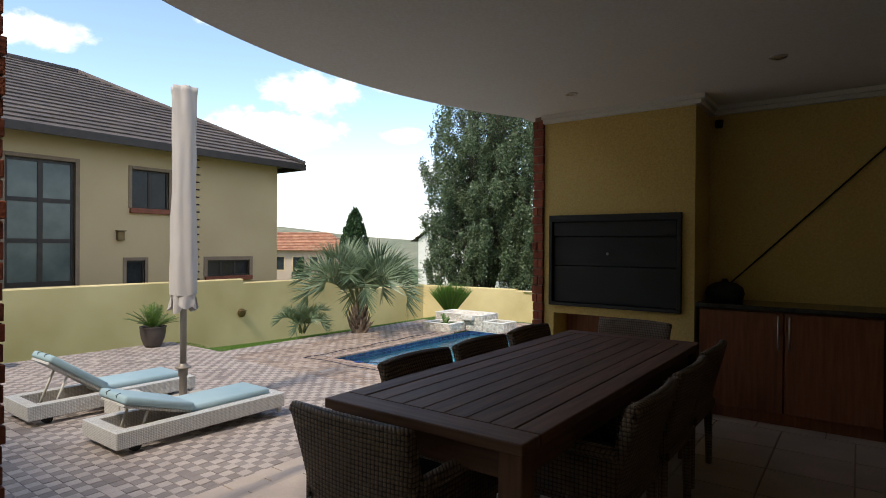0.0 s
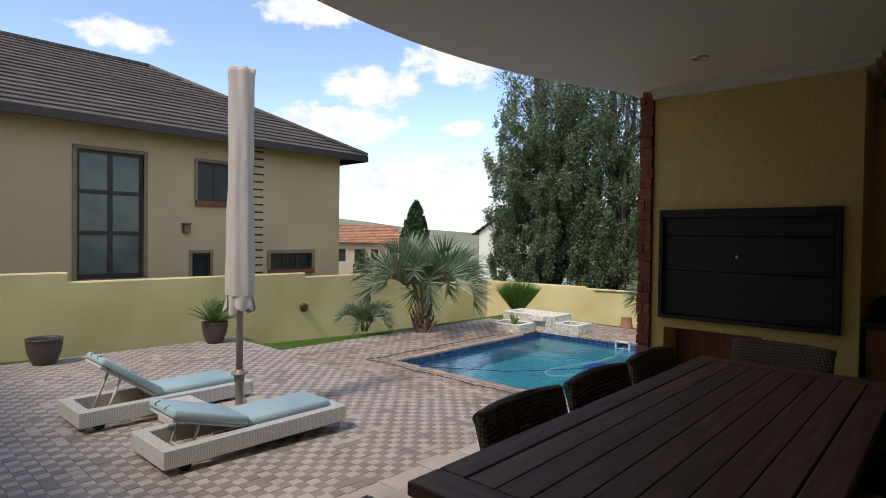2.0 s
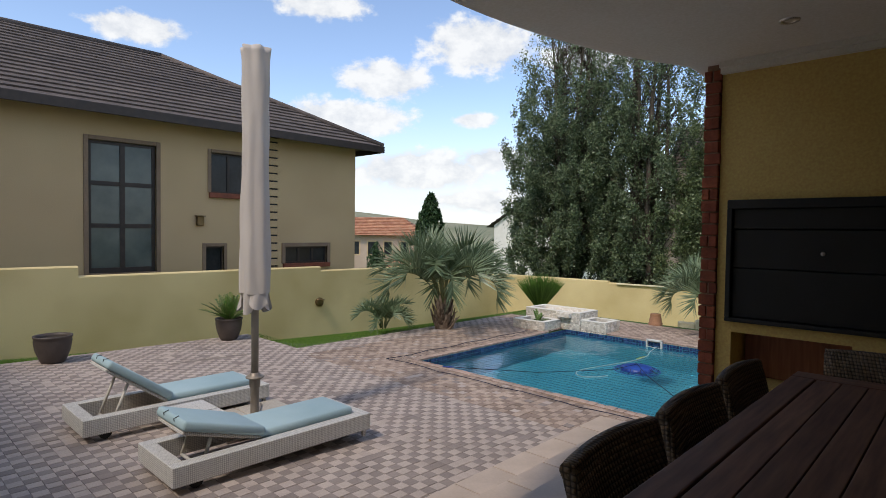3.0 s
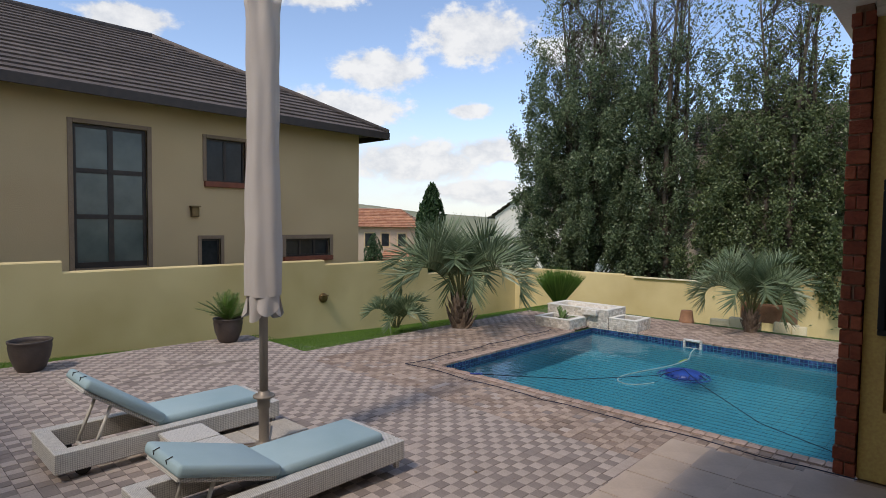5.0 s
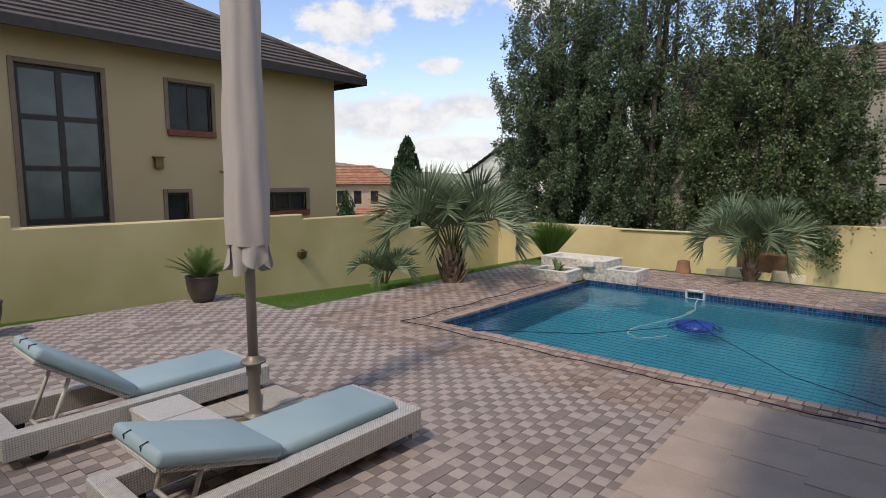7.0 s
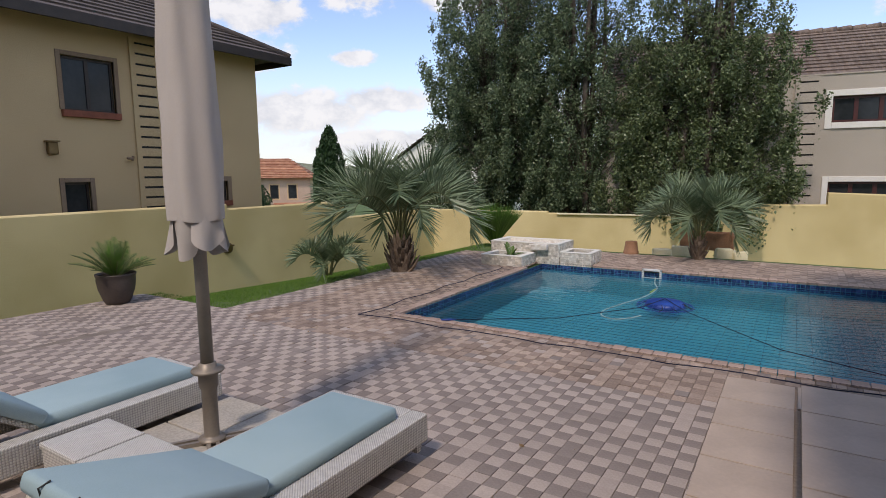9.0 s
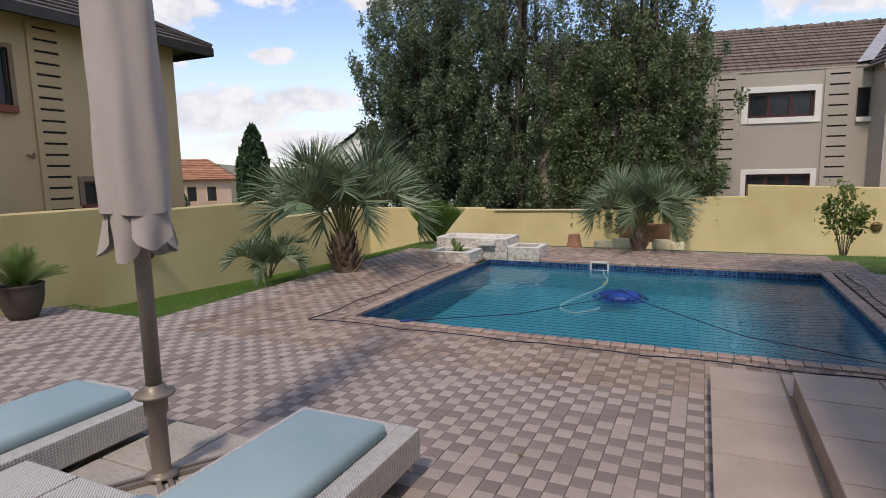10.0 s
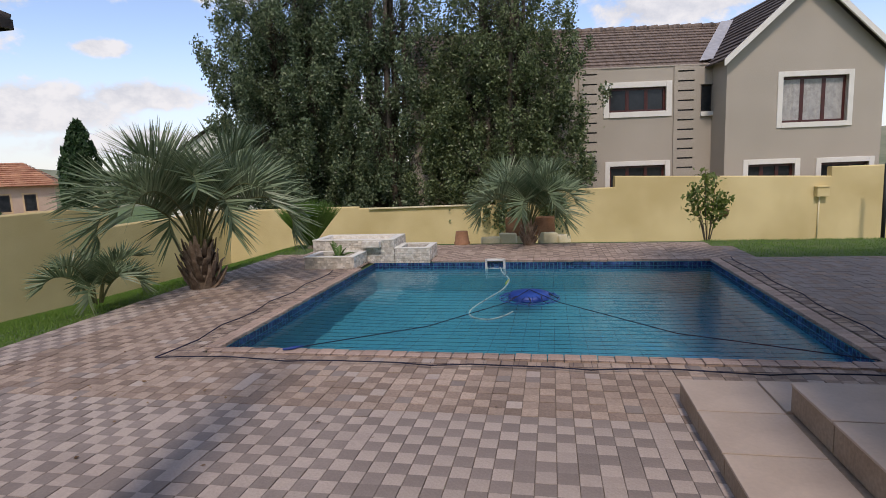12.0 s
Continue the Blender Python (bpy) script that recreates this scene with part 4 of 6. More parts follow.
def bulkhead(at, turn, size=0.09):
    """A small round wall lamp with a hood."""
    w = empty("wall_lamp", at, turn)
    tagged(w, "small round bronze wall lamp on the garden wall", "lamp", "garden wall lamps")
    bm = bmesh.new()
    lathe(bm, [(0.0, 0.0), (size, 0.0), (size, 0.05), (size * 0.8, 0.075), (size * 0.5, 0.085), (0.0, 0.085)], 20)
    bmesh.ops.rotate(bm, cent=(0, 0, 0), matrix=Matrix.Rotation(radians(90), 3, "X"), verts=bm.verts)
    part("housing", bm, M_BRONZE, w, "", True)
    part("hood", boxed(-size * 0.9, size * 0.9, -0.12, 0.0, size * 0.35, size * 0.6, bevel=0.008), M_BRONZE, w)
    return w


bulkhead((-13.95, 9.41, 0.10), 90, 0.12)
bulkhead(on_back(14.45, 0.0, -0.10), BA, 0.13)

meter = empty("meter_box", on_back(17.15, 0.0, 0.28), BA)
tagged(meter, "yellow electrical box with a conduit on the garden wall", "electrical box")
part("box", boxed(-0.17, 0.17, -0.16, 0.0, -0.02, 0.24, bevel=0.012), M_YELLOW, meter)
part("lid", boxed(-0.19, 0.19, -0.18, 0.0, 0.24, 0.28, bevel=0.01), M_YELLOW, meter)
part("conduit", tubed([(-0.03, -0.03, -0.02), (-0.05, -0.03, -1.2)], 0.018, 8), M_CREAM, meter, "", True)
post = mesh_ob("steel_post", tubed([(4.32, 19.9, -1.2), (4.30, 19.9, 1.15)], 0.05, 10), M_BLACK, True)
tagged(post, "thin black steel post on the lawn before the wall", "post")


# ---------------------------------------------------------------- windows
def window_unit(parent, u0, u1, z0, z1, cols, rows, frame_mat, pane_mat, bar=0.05, trim=None, trim_w=0.14, sill=None, proud=0.03, low_panel=0.0, inset=0.07):
    """A framed window in a wall opening, with a plaster surround and a sill."""
    w = empty("window")
    w.parent = parent
    bm = bmesh.new()
    d0, d1 = inset, inset + 0.06
    box(bm, u0, u0 + bar, d0, d1, z0, z1)
    box(bm, u1 - bar, u1, d0, d1, z0, z1)
    box(bm, u0 + bar, u1 - bar, d0, d1, z1 - bar, z1)
    box(bm, u0 + bar, u1 - bar, d0, d1, z0, z0 + bar + low_panel)
    zz0 = z0 + bar + low_panel
    for k in range(1, cols):
        u = u0 + (u1 - u0) * k / cols
        box(bm, u - bar * 0.75, u + bar * 0.75, d0 + 0.003, d1, zz0, z1 - bar)
    for k in range(1, rows):
        z = zz0 + (z1 - zz0) * k / rows
        box(bm, u0 + bar, u1 - bar, d0 + 0.006, d1, z - bar * 0.7, z + bar * 0.7)
    f = part("frame", bm, frame_mat, w)
    for i in range(cols):
        for j in range(rows):
            ua, ub = u0 + (u1 - u0) * i / cols + bar * 0.6, u0 + (u1 - u0) * (i + 1) / cols - bar * 0.6
            za, zb = zz0 + (z1 - zz0) * j / rows, zz0 + (z1 - zz0) * (j + 1) / rows
            part("pane", boxed(ua, ub, inset + 0.028, inset + 0.036, za, zb), pane_mat, w)
    if trim:
        zb = z0 - (0 if sill else trim_w)
        part("surround_jamb", boxed(u0 - trim_w, u0, -proud, 0.06, zb, z1 + trim_w, bevel=0.008), trim, w)
        part("surround_jamb", boxed(u1, u1 + trim_w, -proud, 0.06, zb, z1 + trim_w, bevel=0.008), trim, w)
        part("surround_head", boxed(u0 + 0.001, u1 - 0.001, -proud, 0.06, z1, z1 + trim_w, bevel=0.008), trim, w)
        if not sill:
            part("surround_foot", boxed(u0 + 0.001, u1 - 0.001, -proud - 0.02, 0.06, z0 - trim_w, z0, bevel=0.008), trim, w)
    if sill:
        part("sill", boxed(u0 - trim_w * 0.7, u1 + trim_w * 0.7, -proud - 0.06, 0.08, z0 - 0.14, z0, bevel=0.01), sill, w)
    return w


def slotted_pier(parent, u0, u1, z0, z1, n, mat):
    """A flat pier with a ladder of horizontal slots."""
    holes = []
    step = (z1 - z0) / n
    for k in range(n):
        z = z0 + step * (k + 0.5)
        holes.append((u0 + (u1 - u0) * 0.16, u1 - (u1 - u0) * 0.16, z - 0.024, z + 0.024))
    bm = holed_wall(u0, u1, z0, z1, 0.05, holes)
    bmesh.ops.translate(bm, verts=bm.verts, vec=(0, -0.051, 0))
    part("slotted_pier", bm, mat, parent)
    # black sheet behind the openings, added as the shade inside the slots
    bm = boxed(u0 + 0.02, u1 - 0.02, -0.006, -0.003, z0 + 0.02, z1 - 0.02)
    part("slot_shade_sheet", bm, M_BLACK, parent)


def roof_slope(parent, name, low_a, low_b, high_a, high_b, courses, mat, lip=0.045):
    """A tiled slope built of overlapping courses between a low and a high edge."""
    low_a, low_b, high_a, high_b = (Vector(v) for v in (low_a, low_b, high_a, high_b))
    n = (low_b - low_a).cross(high_a - low_a).normalized()
    if n.z < 0:
        n = -n
    for k in range(courses):
        s0, s1 = k / courses, (k + 1) / courses
        a, b = low_a.lerp(high_a, s0), low_b.lerp(high_b, s0)
        c, d = low_b.lerp(high_b, s1), low_a.lerp(high_a, s1)
        bm = bmesh.new()
        v = [bm.verts.new(p) for p in (a, b, a + n * lip, b + n * lip, c + n * 0.004, d + n * 0.004)]
        bm.faces.new((v[0], v[1], v[3], v[2]))
        bm.faces.new((v[2], v[3], v[4], v[5]))
        part(name, bm, mat, parent)


# ---------------------------------------------------------------- tan house beyond the west wall
house = empty("house", (-16.1, 0, 0), 90)
tagged(house, "two-storey tan plastered house with a dark tiled hip roof", "house")
HOLES = [(4.50, 6.0, 0.95, 4.10), (7.40, 8.44, 3.02, 4.10), (7.26, 7.76, 0.55, 1.56), (9.66, 11.15, 1.03, 1.53), (-3.5, -2.3, 2.9, 4.1), (1.0, 1.5, 0.5, 1.6)]
part("wall", holed_wall(-9.0, 12.25, -2.5, 4.78, 0.25, HOLES), M_TAN, house)
bm = bmesh.new()
box(bm, 12.0, 12.25, 0.25, 10.0, -2.5, 4.78)
box(bm, -9.0, 12.0, 9.75, 10.0, -2.5, 4.78)
box(bm, -9.0, -8.75, 0.25, 9.75, -2.5, 4.78)
part("side_wall", bm, M_TAN, house)
part("upper_floor", boxed(-8.7, 12.0, 0.26, 9.7, 2.1, 2.3), M_TAN, house)
window_unit(house, 4.50, 6.0, 0.95, 4.10, 2, 3, M_BROWNWOOD, M_FROST, 0.075, M_TAUPE, 0.10, low_panel=0.05)
window_unit(house, 7.40, 8.44, 3.02, 4.10, 2, 1, M_BROWNWOOD, M_DARKGLASS, 0.05, M_TAUPE, 0.09, M_RED_SILL)
window_unit(house, 7.26, 7.76, 0.55, 1.56, 1, 1, M_BROWNWOOD, M_DARKGLASS, 0.05, M_TAUPE, 0.09)
window_unit(house, 9.66, 11.15, 1.03, 1.53, 3, 1, M_BROWNWOOD, M_DARKGLASS, 0.05, M_TAUPE, 0.12, M_RED_SILL)
window_unit(house, -3.5, -2.3, 2.9, 4.1, 2, 1, M_BROWNWOOD, M_DARKGLASS, 0.05, M_TAUPE, 0.09, M_RED_SILL)
window_unit(house, 1.0, 1.5, 0.5, 1.6, 1, 1, M_BROWNWOOD, M_DARKGLASS, 0.05, M_TAUPE, 0.09)
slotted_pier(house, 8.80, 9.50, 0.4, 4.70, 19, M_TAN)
bm = bmesh.new()
box(bm, 6.99, 7.17, -0.12, 0.0, 2.12, 2.36, bevel=0.015)
box(bm, 6.96, 7.20, -0.15, 0.0, 2.36, 2.39, bevel=0.006)
part("wall_lamp", bm, M_BRONZE, house, "brass box lantern")
part("drain_pipe", tubed([(8.72, -0.0, 2.10), (8.64, -0.12, 2.04), (8.50, -0.17, 2.07)], 0.03, 8), M_TAUPE, house, "", True)
EZ, RZ = 4.80, 7.75
roof_slope(house, "tile_course", (-9.6, -0.65, EZ), (12.9, -0.65, EZ), (-9.6, 4.9, RZ), (7.9, 4.9, RZ), 19, M_ROOF)
roof_slope(house, "tile_course", (12.9, -0.65, EZ), (12.9, 10.4, EZ), (7.9, 4.9, RZ), (7.9, 4.91, RZ), 19, M_ROOF)
bm = bmesh.new()
bm.faces.new([bm.verts.new(p) for p in ((-9.6, 10.4, EZ), (12.9, 10.4, EZ), (7.9, 4.9, RZ), (-9.6, 4.9, RZ))])
bm.faces.new([bm.verts.new(p) for p in ((-9.6, -0.64, EZ - 0.01), (12.89, -0.64, EZ - 0.01), (12.89, 10.4, EZ - 0.01), (-9.6, 10.4, EZ - 0.01))])
part("roof_back", bm, M_ROOF, house)
# fascia strip made deep and dark: shade below the tile edge in its colour
bm = bmesh.new()
box(bm, -9.6, 12.93, -0.69, -0.652, EZ - 0.18, EZ + 0.03, bevel=0.008)
box(bm, 12.892, 12.93, -0.65, 10.4, EZ - 0.18, EZ + 0.03, bevel=0.008)
part("gutter", bm, M_BROWNWOOD, house, "fascia gutter, coloured dark for the shade under the tiles")
part("ridge_cap", tubed([(-9.6, 4.9, RZ + 0.02), (7.9, 4.9, RZ + 0.02)], 0.10, 8), M_ROOF, house, "", True)
part("hip_cap", tubed([(7.9, 4.9, RZ + 0.02), (12.9, -0.65, EZ + 0.05)], 0.09, 8), M_ROOF, house, "", True)

# ---------------------------------------------------------------- grey house beyond the back wall
grey = empty("house", (-2.8, 21.3, 0), BA)
tagged(grey, "two-storey grey plastered house with white window surrounds", "house")
GH = [(0.02, 1.78, 2.98, 3.71), (0.05, 1.78, 0.3, 1.31), (2.84, 3.22, 2.90, 3.72), (-5.2, -3.4, 2.9, 3.7)]
part("wall", holed_wall(-6.3, 3.9, -3.0, 4.30, 0.25, GH), M_GREY, grey)
part("side_wall", boxed(-6.3, -6.05, 0.25, 6.0, -3.0, 4.30), M_GREY, grey)
part("rear_wall", boxed(-6.3, 8.0, 6.0, 6.25, -3.0, 4.30), M_GREY, grey)
part("upper_floor", boxed(-6.0, 3.7, 0.26, 6.0, 2.1, 2.3), M_GREY, grey)
part("parapet_cap", boxed(-6.32, 3.9, -0.03, 0.27, 4.30, 4.34, bevel=0.008), M_GREY, grey)
window_unit(grey, *GH[0], 3, 1, M_MAROON, M_DARKGLASS, 0.07, M_WHITE, 0.17, inset=0.10)
window_unit(grey, *GH[1], 3, 1, M_MAROON, M_DARKGLASS, 0.07, M_WHITE, 0.15, inset=0.10)
window_unit(grey, *GH[2], 1, 1, M_BROWNWOOD, M_DARKGLASS, 0.05, M_GREY, 0.02, M_WHITE)
window_unit(grey, *GH[3], 3, 1, M_MAROON, M_DARKGLASS, 0.07, M_WHITE, 0.15)
part("blind", boxed(0.09, 1.71, 0.20, 0.21, 3.56, 3.71), M_WHITE, grey, "white roller blind, nearly rolled up")
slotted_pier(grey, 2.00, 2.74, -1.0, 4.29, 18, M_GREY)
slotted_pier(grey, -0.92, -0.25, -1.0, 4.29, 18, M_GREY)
roof_slope(grey, "tile_course", (-6.45, 0.12, 4.32), (6.0, 0.12, 4.32), (-6.45, 3.1, 6.10), (5.4, 3.1, 6.10), 13, M_ROOF_R)
bm = bmesh.new()
bm.faces.new([bm.verts.new(p) for p in ((-6.45, 6.1, 4.32), (6.0, 6.1, 4.32), (5.4, 3.1, 6.10), (-6.45, 3.1, 6.10))])
bm.faces.new([bm.verts.new(p) for p in ((-6.3, 0.25, 4.295), (-6.3, 6.0, 4.295), (-6.3, 3.1, 6.06))])
part("roof_back", bm, M_ROOF_R, grey)
for k in range(30):
    part("ridge_tile", tubed([(-6.45 + k * 0.39, 3.1, 6.10), (-6.04 + k * 0.39, 3.1, 6.125)], [0.10, 0.12], 8), M_ROOF_R, grey, "", True)

wing = empty("house_wing", (-2.8, 20.36, 0), BA)
tagged(wing, "gabled grey plastered house wing with white barge boards", "house")
GX0, GX1, GE, GA = 3.345, 7.88, 4.36, 6.42
GM = (GX0 + GX1) / 2
WH = [(4.97, 6.85, 2.41, 3.72), (4.05, 5.42, 0.1, 1.22), (6.19, 7.58, 0.1, 1.20)]
part("wall", holed_wall(GX0, GX1, -3.0, GE, 0.25, WH), M_GREY, wing)
bm = bmesh.new()
tri = [(GX0, GE), (GX1, GE), (GM, GA)]
f0 = [bm.verts.new((x, 0, z)) for x, z in tri]
f1 = [bm.verts.new((x, 0.25, z)) for x, z in tri]
bm.faces.new(f0)
bm.faces.new(f1[::-1])
for k in range(3):
    bm.faces.new((f0[k], f1[k], f1[(k + 1) % 3], f0[(k + 1) % 3]))
part("gable", bm, M_GREY, wing)
bm = bmesh.new()
box(bm, GX0, GX0 + 0.25, 0.25, 7.0, -3.0, GE)
box(bm, GX1 - 0.25, GX1, 0.25, 7.0, -3.0, GE)
part("side_wall", bm, M_GREY, wing)
part("upper_floor", boxed(GX0 + 0.3, GX1 - 0.3, 0.26, 7.0, 1.9, 2.1), M_GREY, wing)
for h in WH:
    window_unit(wing, *h, 3, 1, M_MAROON, M_DARKGLASS, 0.07, M_WHITE, 0.15, inset=0.12)
bm = bmesh.new()
prev = None
for k in range(61):
    u = 5.04 + 1.74 * k / 60
    y = 0.135 + 0.008 * math.sin(k * 1.5) + 0.004 * math.sin(k * 0.37)
    v = (bm.verts.new((u, y, 2.48)), bm.verts.new((u, y, 3.65)))
    if prev:
        bm.faces.new((prev[0], v[0], v[1], prev[1]))
    prev = v
part("curtain", bm, M_CURTAIN, wing, "drawn pale grey curtain", True)
sl = (GA - GE) / (GM - GX0)
for s, xe in ((-1, GX0 - 0.22), (1, GX1 + 0.22)):
    ez = GA - sl * abs(xe - GM)
    roof_slope(wing, "tile_course", (xe, -0.30, ez + 0.05), (xe, 7.0, ez + 0.05), (GM, -0.30, GA + 0.05), (GM, 7.0, GA + 0.05), 14, M_ROOF)
    bm = bmesh.new()
    a, b = Vector((xe, -0.34, ez + 0.09)), Vector((GM, -0.34, GA + 0.09))
    dn = Vector((0, 0, -0.20))
    v = [bm.verts.new(p) for p in (a, b, b + dn, a + dn)]
    w = [bm.verts.new(p + Vector((0, 0.06, 0))) for p in (a, b, b + dn, a + dn)]
    bm.faces.new(v)
    bm.faces.new(w[::-1])
    for k in range(4):
        bm.faces.new((v[k], w[k], w[(k + 1) % 4], v[(k + 1) % 4]))
    bmesh.ops.recalc_face_normals(bm, faces=bm.faces)
    part("barge_board", bm, M_WHITE, wing, "white painted barge board")
# pale metal flashing in the valley between the two roofs
va, vb = Vector((3.30, 1.06, 4.40)), Vector((5.24, 3.95, 6.18))
bm = bmesh.new()
v = [bm.verts.new(p) for p in (va + Vector((-0.30, 0.05, 0.06)), va + Vector((0.10, 0, 0.10)), vb + Vector((0.10, 0, 0.10)), vb + Vector((-0.34, 0.0, 0.06)))]
bm.faces.new(v)
part("valley_flashing", bm, M_FLASH, wing, "pale grey metal valley flashing")

# ---------------------------------------------------------------- far house, hill, far white gable
far = empty("house", (-66, 62, -7), 40)
tagged(far, "distant pale house with terracotta roof tiles", "house")
FH = [(-12.3 + 2.6 * k, -11.1 + 2.6 * k, 5.2, 7.2) for k in range(5)]
part("wall", holed_wall(-16, 1.3, 0, 8.3, 0.4, FH), surf("pale_pink_plaster", (0.46, 0.35, 0.27), (0.54, 0.42, 0.33), 0.9, 0.5, 20, 0.1), far)
for h in FH:
    window_unit(far, *h, 1, 1, M_BROWNWOOD, M_DARKGLASS, 0.12, M_TAN, 0.2)
roof_slope(far, "tile_course", (-17, -0.9, 8.2), (2.1, -0.9, 8.2), (-14, 5.0, 11.2), (-2.2, 5.0, 11.2), 12, M_TERRA, 0.1)
roof_slope(far, "tile_course", (2.1, -0.9, 8.2), (2.1, 11, 8.2), (-2.2, 5.0, 11.2), (-2.2, 5.1, 11.2), 12, M_TERRA, 0.1)
bm = bmesh.new()
bm.faces.new([bm.verts.new(p) for p in ((-17, -0.9, 8.18), (2.1, -0.9, 8.18), (2.1, 11, 8.18), (-17, 11, 8.18))])
part("eaves", bm, M_TERRA, far)
part("end_wall", boxed(0.9, 1.3, 0.4, 10, 0, 8.3), M_TAN, far)
roof_slope(far, "porch_course", (-4, -7, 2.6), (6, -7, 2.6), (-4, -0.05, 4.6), (6, -0.05, 4.6), 8, M_TERRA, 0.1)

white_house = empty("house", (-29.4, 42.0, -7), 0)
tagged(white_house, "white rendered gabled house with a dark roof, behind trees", "house")
part("wall", boxed(-4.4, 4.4, 0, 8, 0, 9.7), M_WHITE, white_house)
bm = bmesh.new()
tri = [(-4.4, 9.7), (4.4, 9.7), (0, 12.2)]
f0, f1 = [bm.verts.new((x, 0.0, z)) for x, z in tri], [bm.verts.new((x, 0.3, z)) for x, z in tri]
bm.faces.new(f0)
bm.faces.new(f1[::-1])
part("gable", bm, M_WHITE, white_house)
for s in (-1, 1):
    roof_slope(white_house, "tile_course", (s * 5.0, -0.4, 9.45), (s * 5.0, 8.4, 9.45), (0, -0.4, 12.3), (0, 8.4, 12.3), 9, M_ROOF, 0.09)

bm = bmesh.new()
ring = []
for k in range(61):
    a = radians(60 + 150 * k / 60)
    r = 420.0
    h = 9 + 9 * max(0, math.sin((k - 28) * 0.16)) + 4 * noise.noise((k * 0.35, 0, 0)) + 5 * noise.noise((k * 0.11, 3, 0))
    ring.append([bm.verts.new((r * s * math.cos(a), r * s * math.sin(a), -9 + (h + 6) * q)) for s, q in ((0.62, 0), (0.75, 0.3), (0.9, 0.72), (1.0, 1.0), (1.2, 0.9))])
for a, b in zip(ring, ring[1:]):
    for k in range(4):
        bm.faces.new((a[k], a[k + 1], b[k + 1], b[k]))
tagged(mesh_ob("backdrop", bm, M_HILL, True), "distant dry grassy hills", "hills", kind="structure")


# ---------------------------------------------------------------- trees
def tree(label, at, top, width, stems, clumps, per, leaf, mat, seed, low=1.5, deep=1.5):
    """A tree: slender tapered stems, limbs that reach out to clumps of small leaves, and an uneven outline with gaps. width(z): half the crown's width."""
    rng = np.random.default_rng(seed)
    t = empty("tree", at)
    tagged(t, label, "tree")
    bm = bmesh.new()
    lines = []
    for k in range(stems):
        a = k * 2.4 + 0.5
        r0, r1 = 0.35 * (k > 0), width(top * 0.5) * 0.45 * rng.uniform(0.5, 1.0)
        h = top * rng.uniform(0.8, 0.97)
        pts = [Vector((math.cos(a) * (r0 + (r1 - r0) * u) + 0.10 * math.sin(6 * u + k), 0.6 * math.sin(a) * (r0 + (r1 - r0) * u) + 0.08 * math.cos(5 * u + k), h * u)) for u in (0, 0.15, 0.3, 0.45, 0.6, 0.75, 0.9, 1.0)]
        tube(bm, pts, [0.13, 0.115, 0.10, 0.085, 0.065, 0.045, 0.025, 0.01], 7)
        lines.append(pts)
    cs = []
    for k in range(clumps):
        z = low + (top - low) * ((k + rng.random()) / clumps)
        a = rng.uniform(0, math.tau)
        rad = width(z) * rng.uniform(0.03, 1.0) ** 0.55 * (1 + 0.12 * math.sin(z * 3.1 + a * 2) + 0.08 * math.sin(z * 7.3 + a))
        c = Vector((math.cos(a) * rad, math.sin(a) * rad * deep / 2.2, z + rng.uniform(-0.2, 0.2)))
        r = rng.uniform(0.14, 0.36)
        cs.append((c, r))
        pts = lines[rng.integers(0, stems)]
        q = min(pts, key=lambda p: abs(p.z - (z - 0.9 * rad - 0.3)) + 0.3 * (p.xy - c.xy).length)
        tube(bm, [q, q.lerp(c, 0.55) + Vector((0, 0, 0.12)), c], [0.012, 0.008, 0.003], 4)
    part("trunk", bm, M_BARK, t, "slender grey-brown stems", True)
    w = np.array([r ** 1.6 * max(0.07, 1.9 - 2.5 * c.z / top) for c, r in cs])
    pick = rng.choice(len(cs), clumps * per, p=w / w.sum())
    C = np.array([list(c) for c, r in cs])[pick]
    Rr = np.array([r for c, r in cs])[pick]
    n = len(pick)
    d = rng.normal(size=(n, 3))
    d /= np.linalg.norm(d, axis=1)[:, None]
    lump = 1 + 0.32 * np.sin(d[:, 0] * 7 + pick) * np.sin(d[:, 1] * 6 + pick * 1.7) + 0.25 * np.sin(d[:, 2] * 9 + pick * 0.6)
    rad = Rr * lump * rng.random(n) ** 0.5
    p = C + d * rad[:, None] * np.array([0.85, 0.85, 1.5])
    hang = rng.random(n) < 0.2
    p[hang, 2] -= rng.exponential(0.16, hang.sum())
    ob = new("crown", leaf_mesh("crown", p, leaf, mat, rng, 0.4, 0.6))
    ob.parent = t
    return t


def taper(pairs):
    zs, ws = [q[0] for q in pairs], [q[1] for q in pairs]
    return lambda z: float(np.interp(z, zs, ws))


tree("tall dense dark green tree behind the garden wall", (-12.85, 20.6, -1.2), 14.0, taper([(0, 2.5), (3, 2.85), (7, 2.75), (10, 2.4), (12, 1.8), (14, 0.7)]), 7, 1200, 165, 0.094, M_TREE_A, 21, 1.7)
tree("airy green tree with slender stems behind the wall", (-9.75, 20.4, -1.2), 14.2, taper([(0, 1.9), (3, 2.2), (7, 2.4), (11, 2.1), (14.2, 0.8)]), 7, 760, 105, 0.094, M_TREE_A, 22, 1.6, 1.2)
tree("bushy green tree with hanging boughs behind the wall", (-5.95, 19.75, -1.2), 11.5, taper([(0, 2.3), (2.5, 2.65), (5, 2.55), (7, 2.1), (9, 1.7), (11.5, 0.7)]), 6, 850, 150, 0.092, M_TREE_B, 23, 1.3, 0.9)


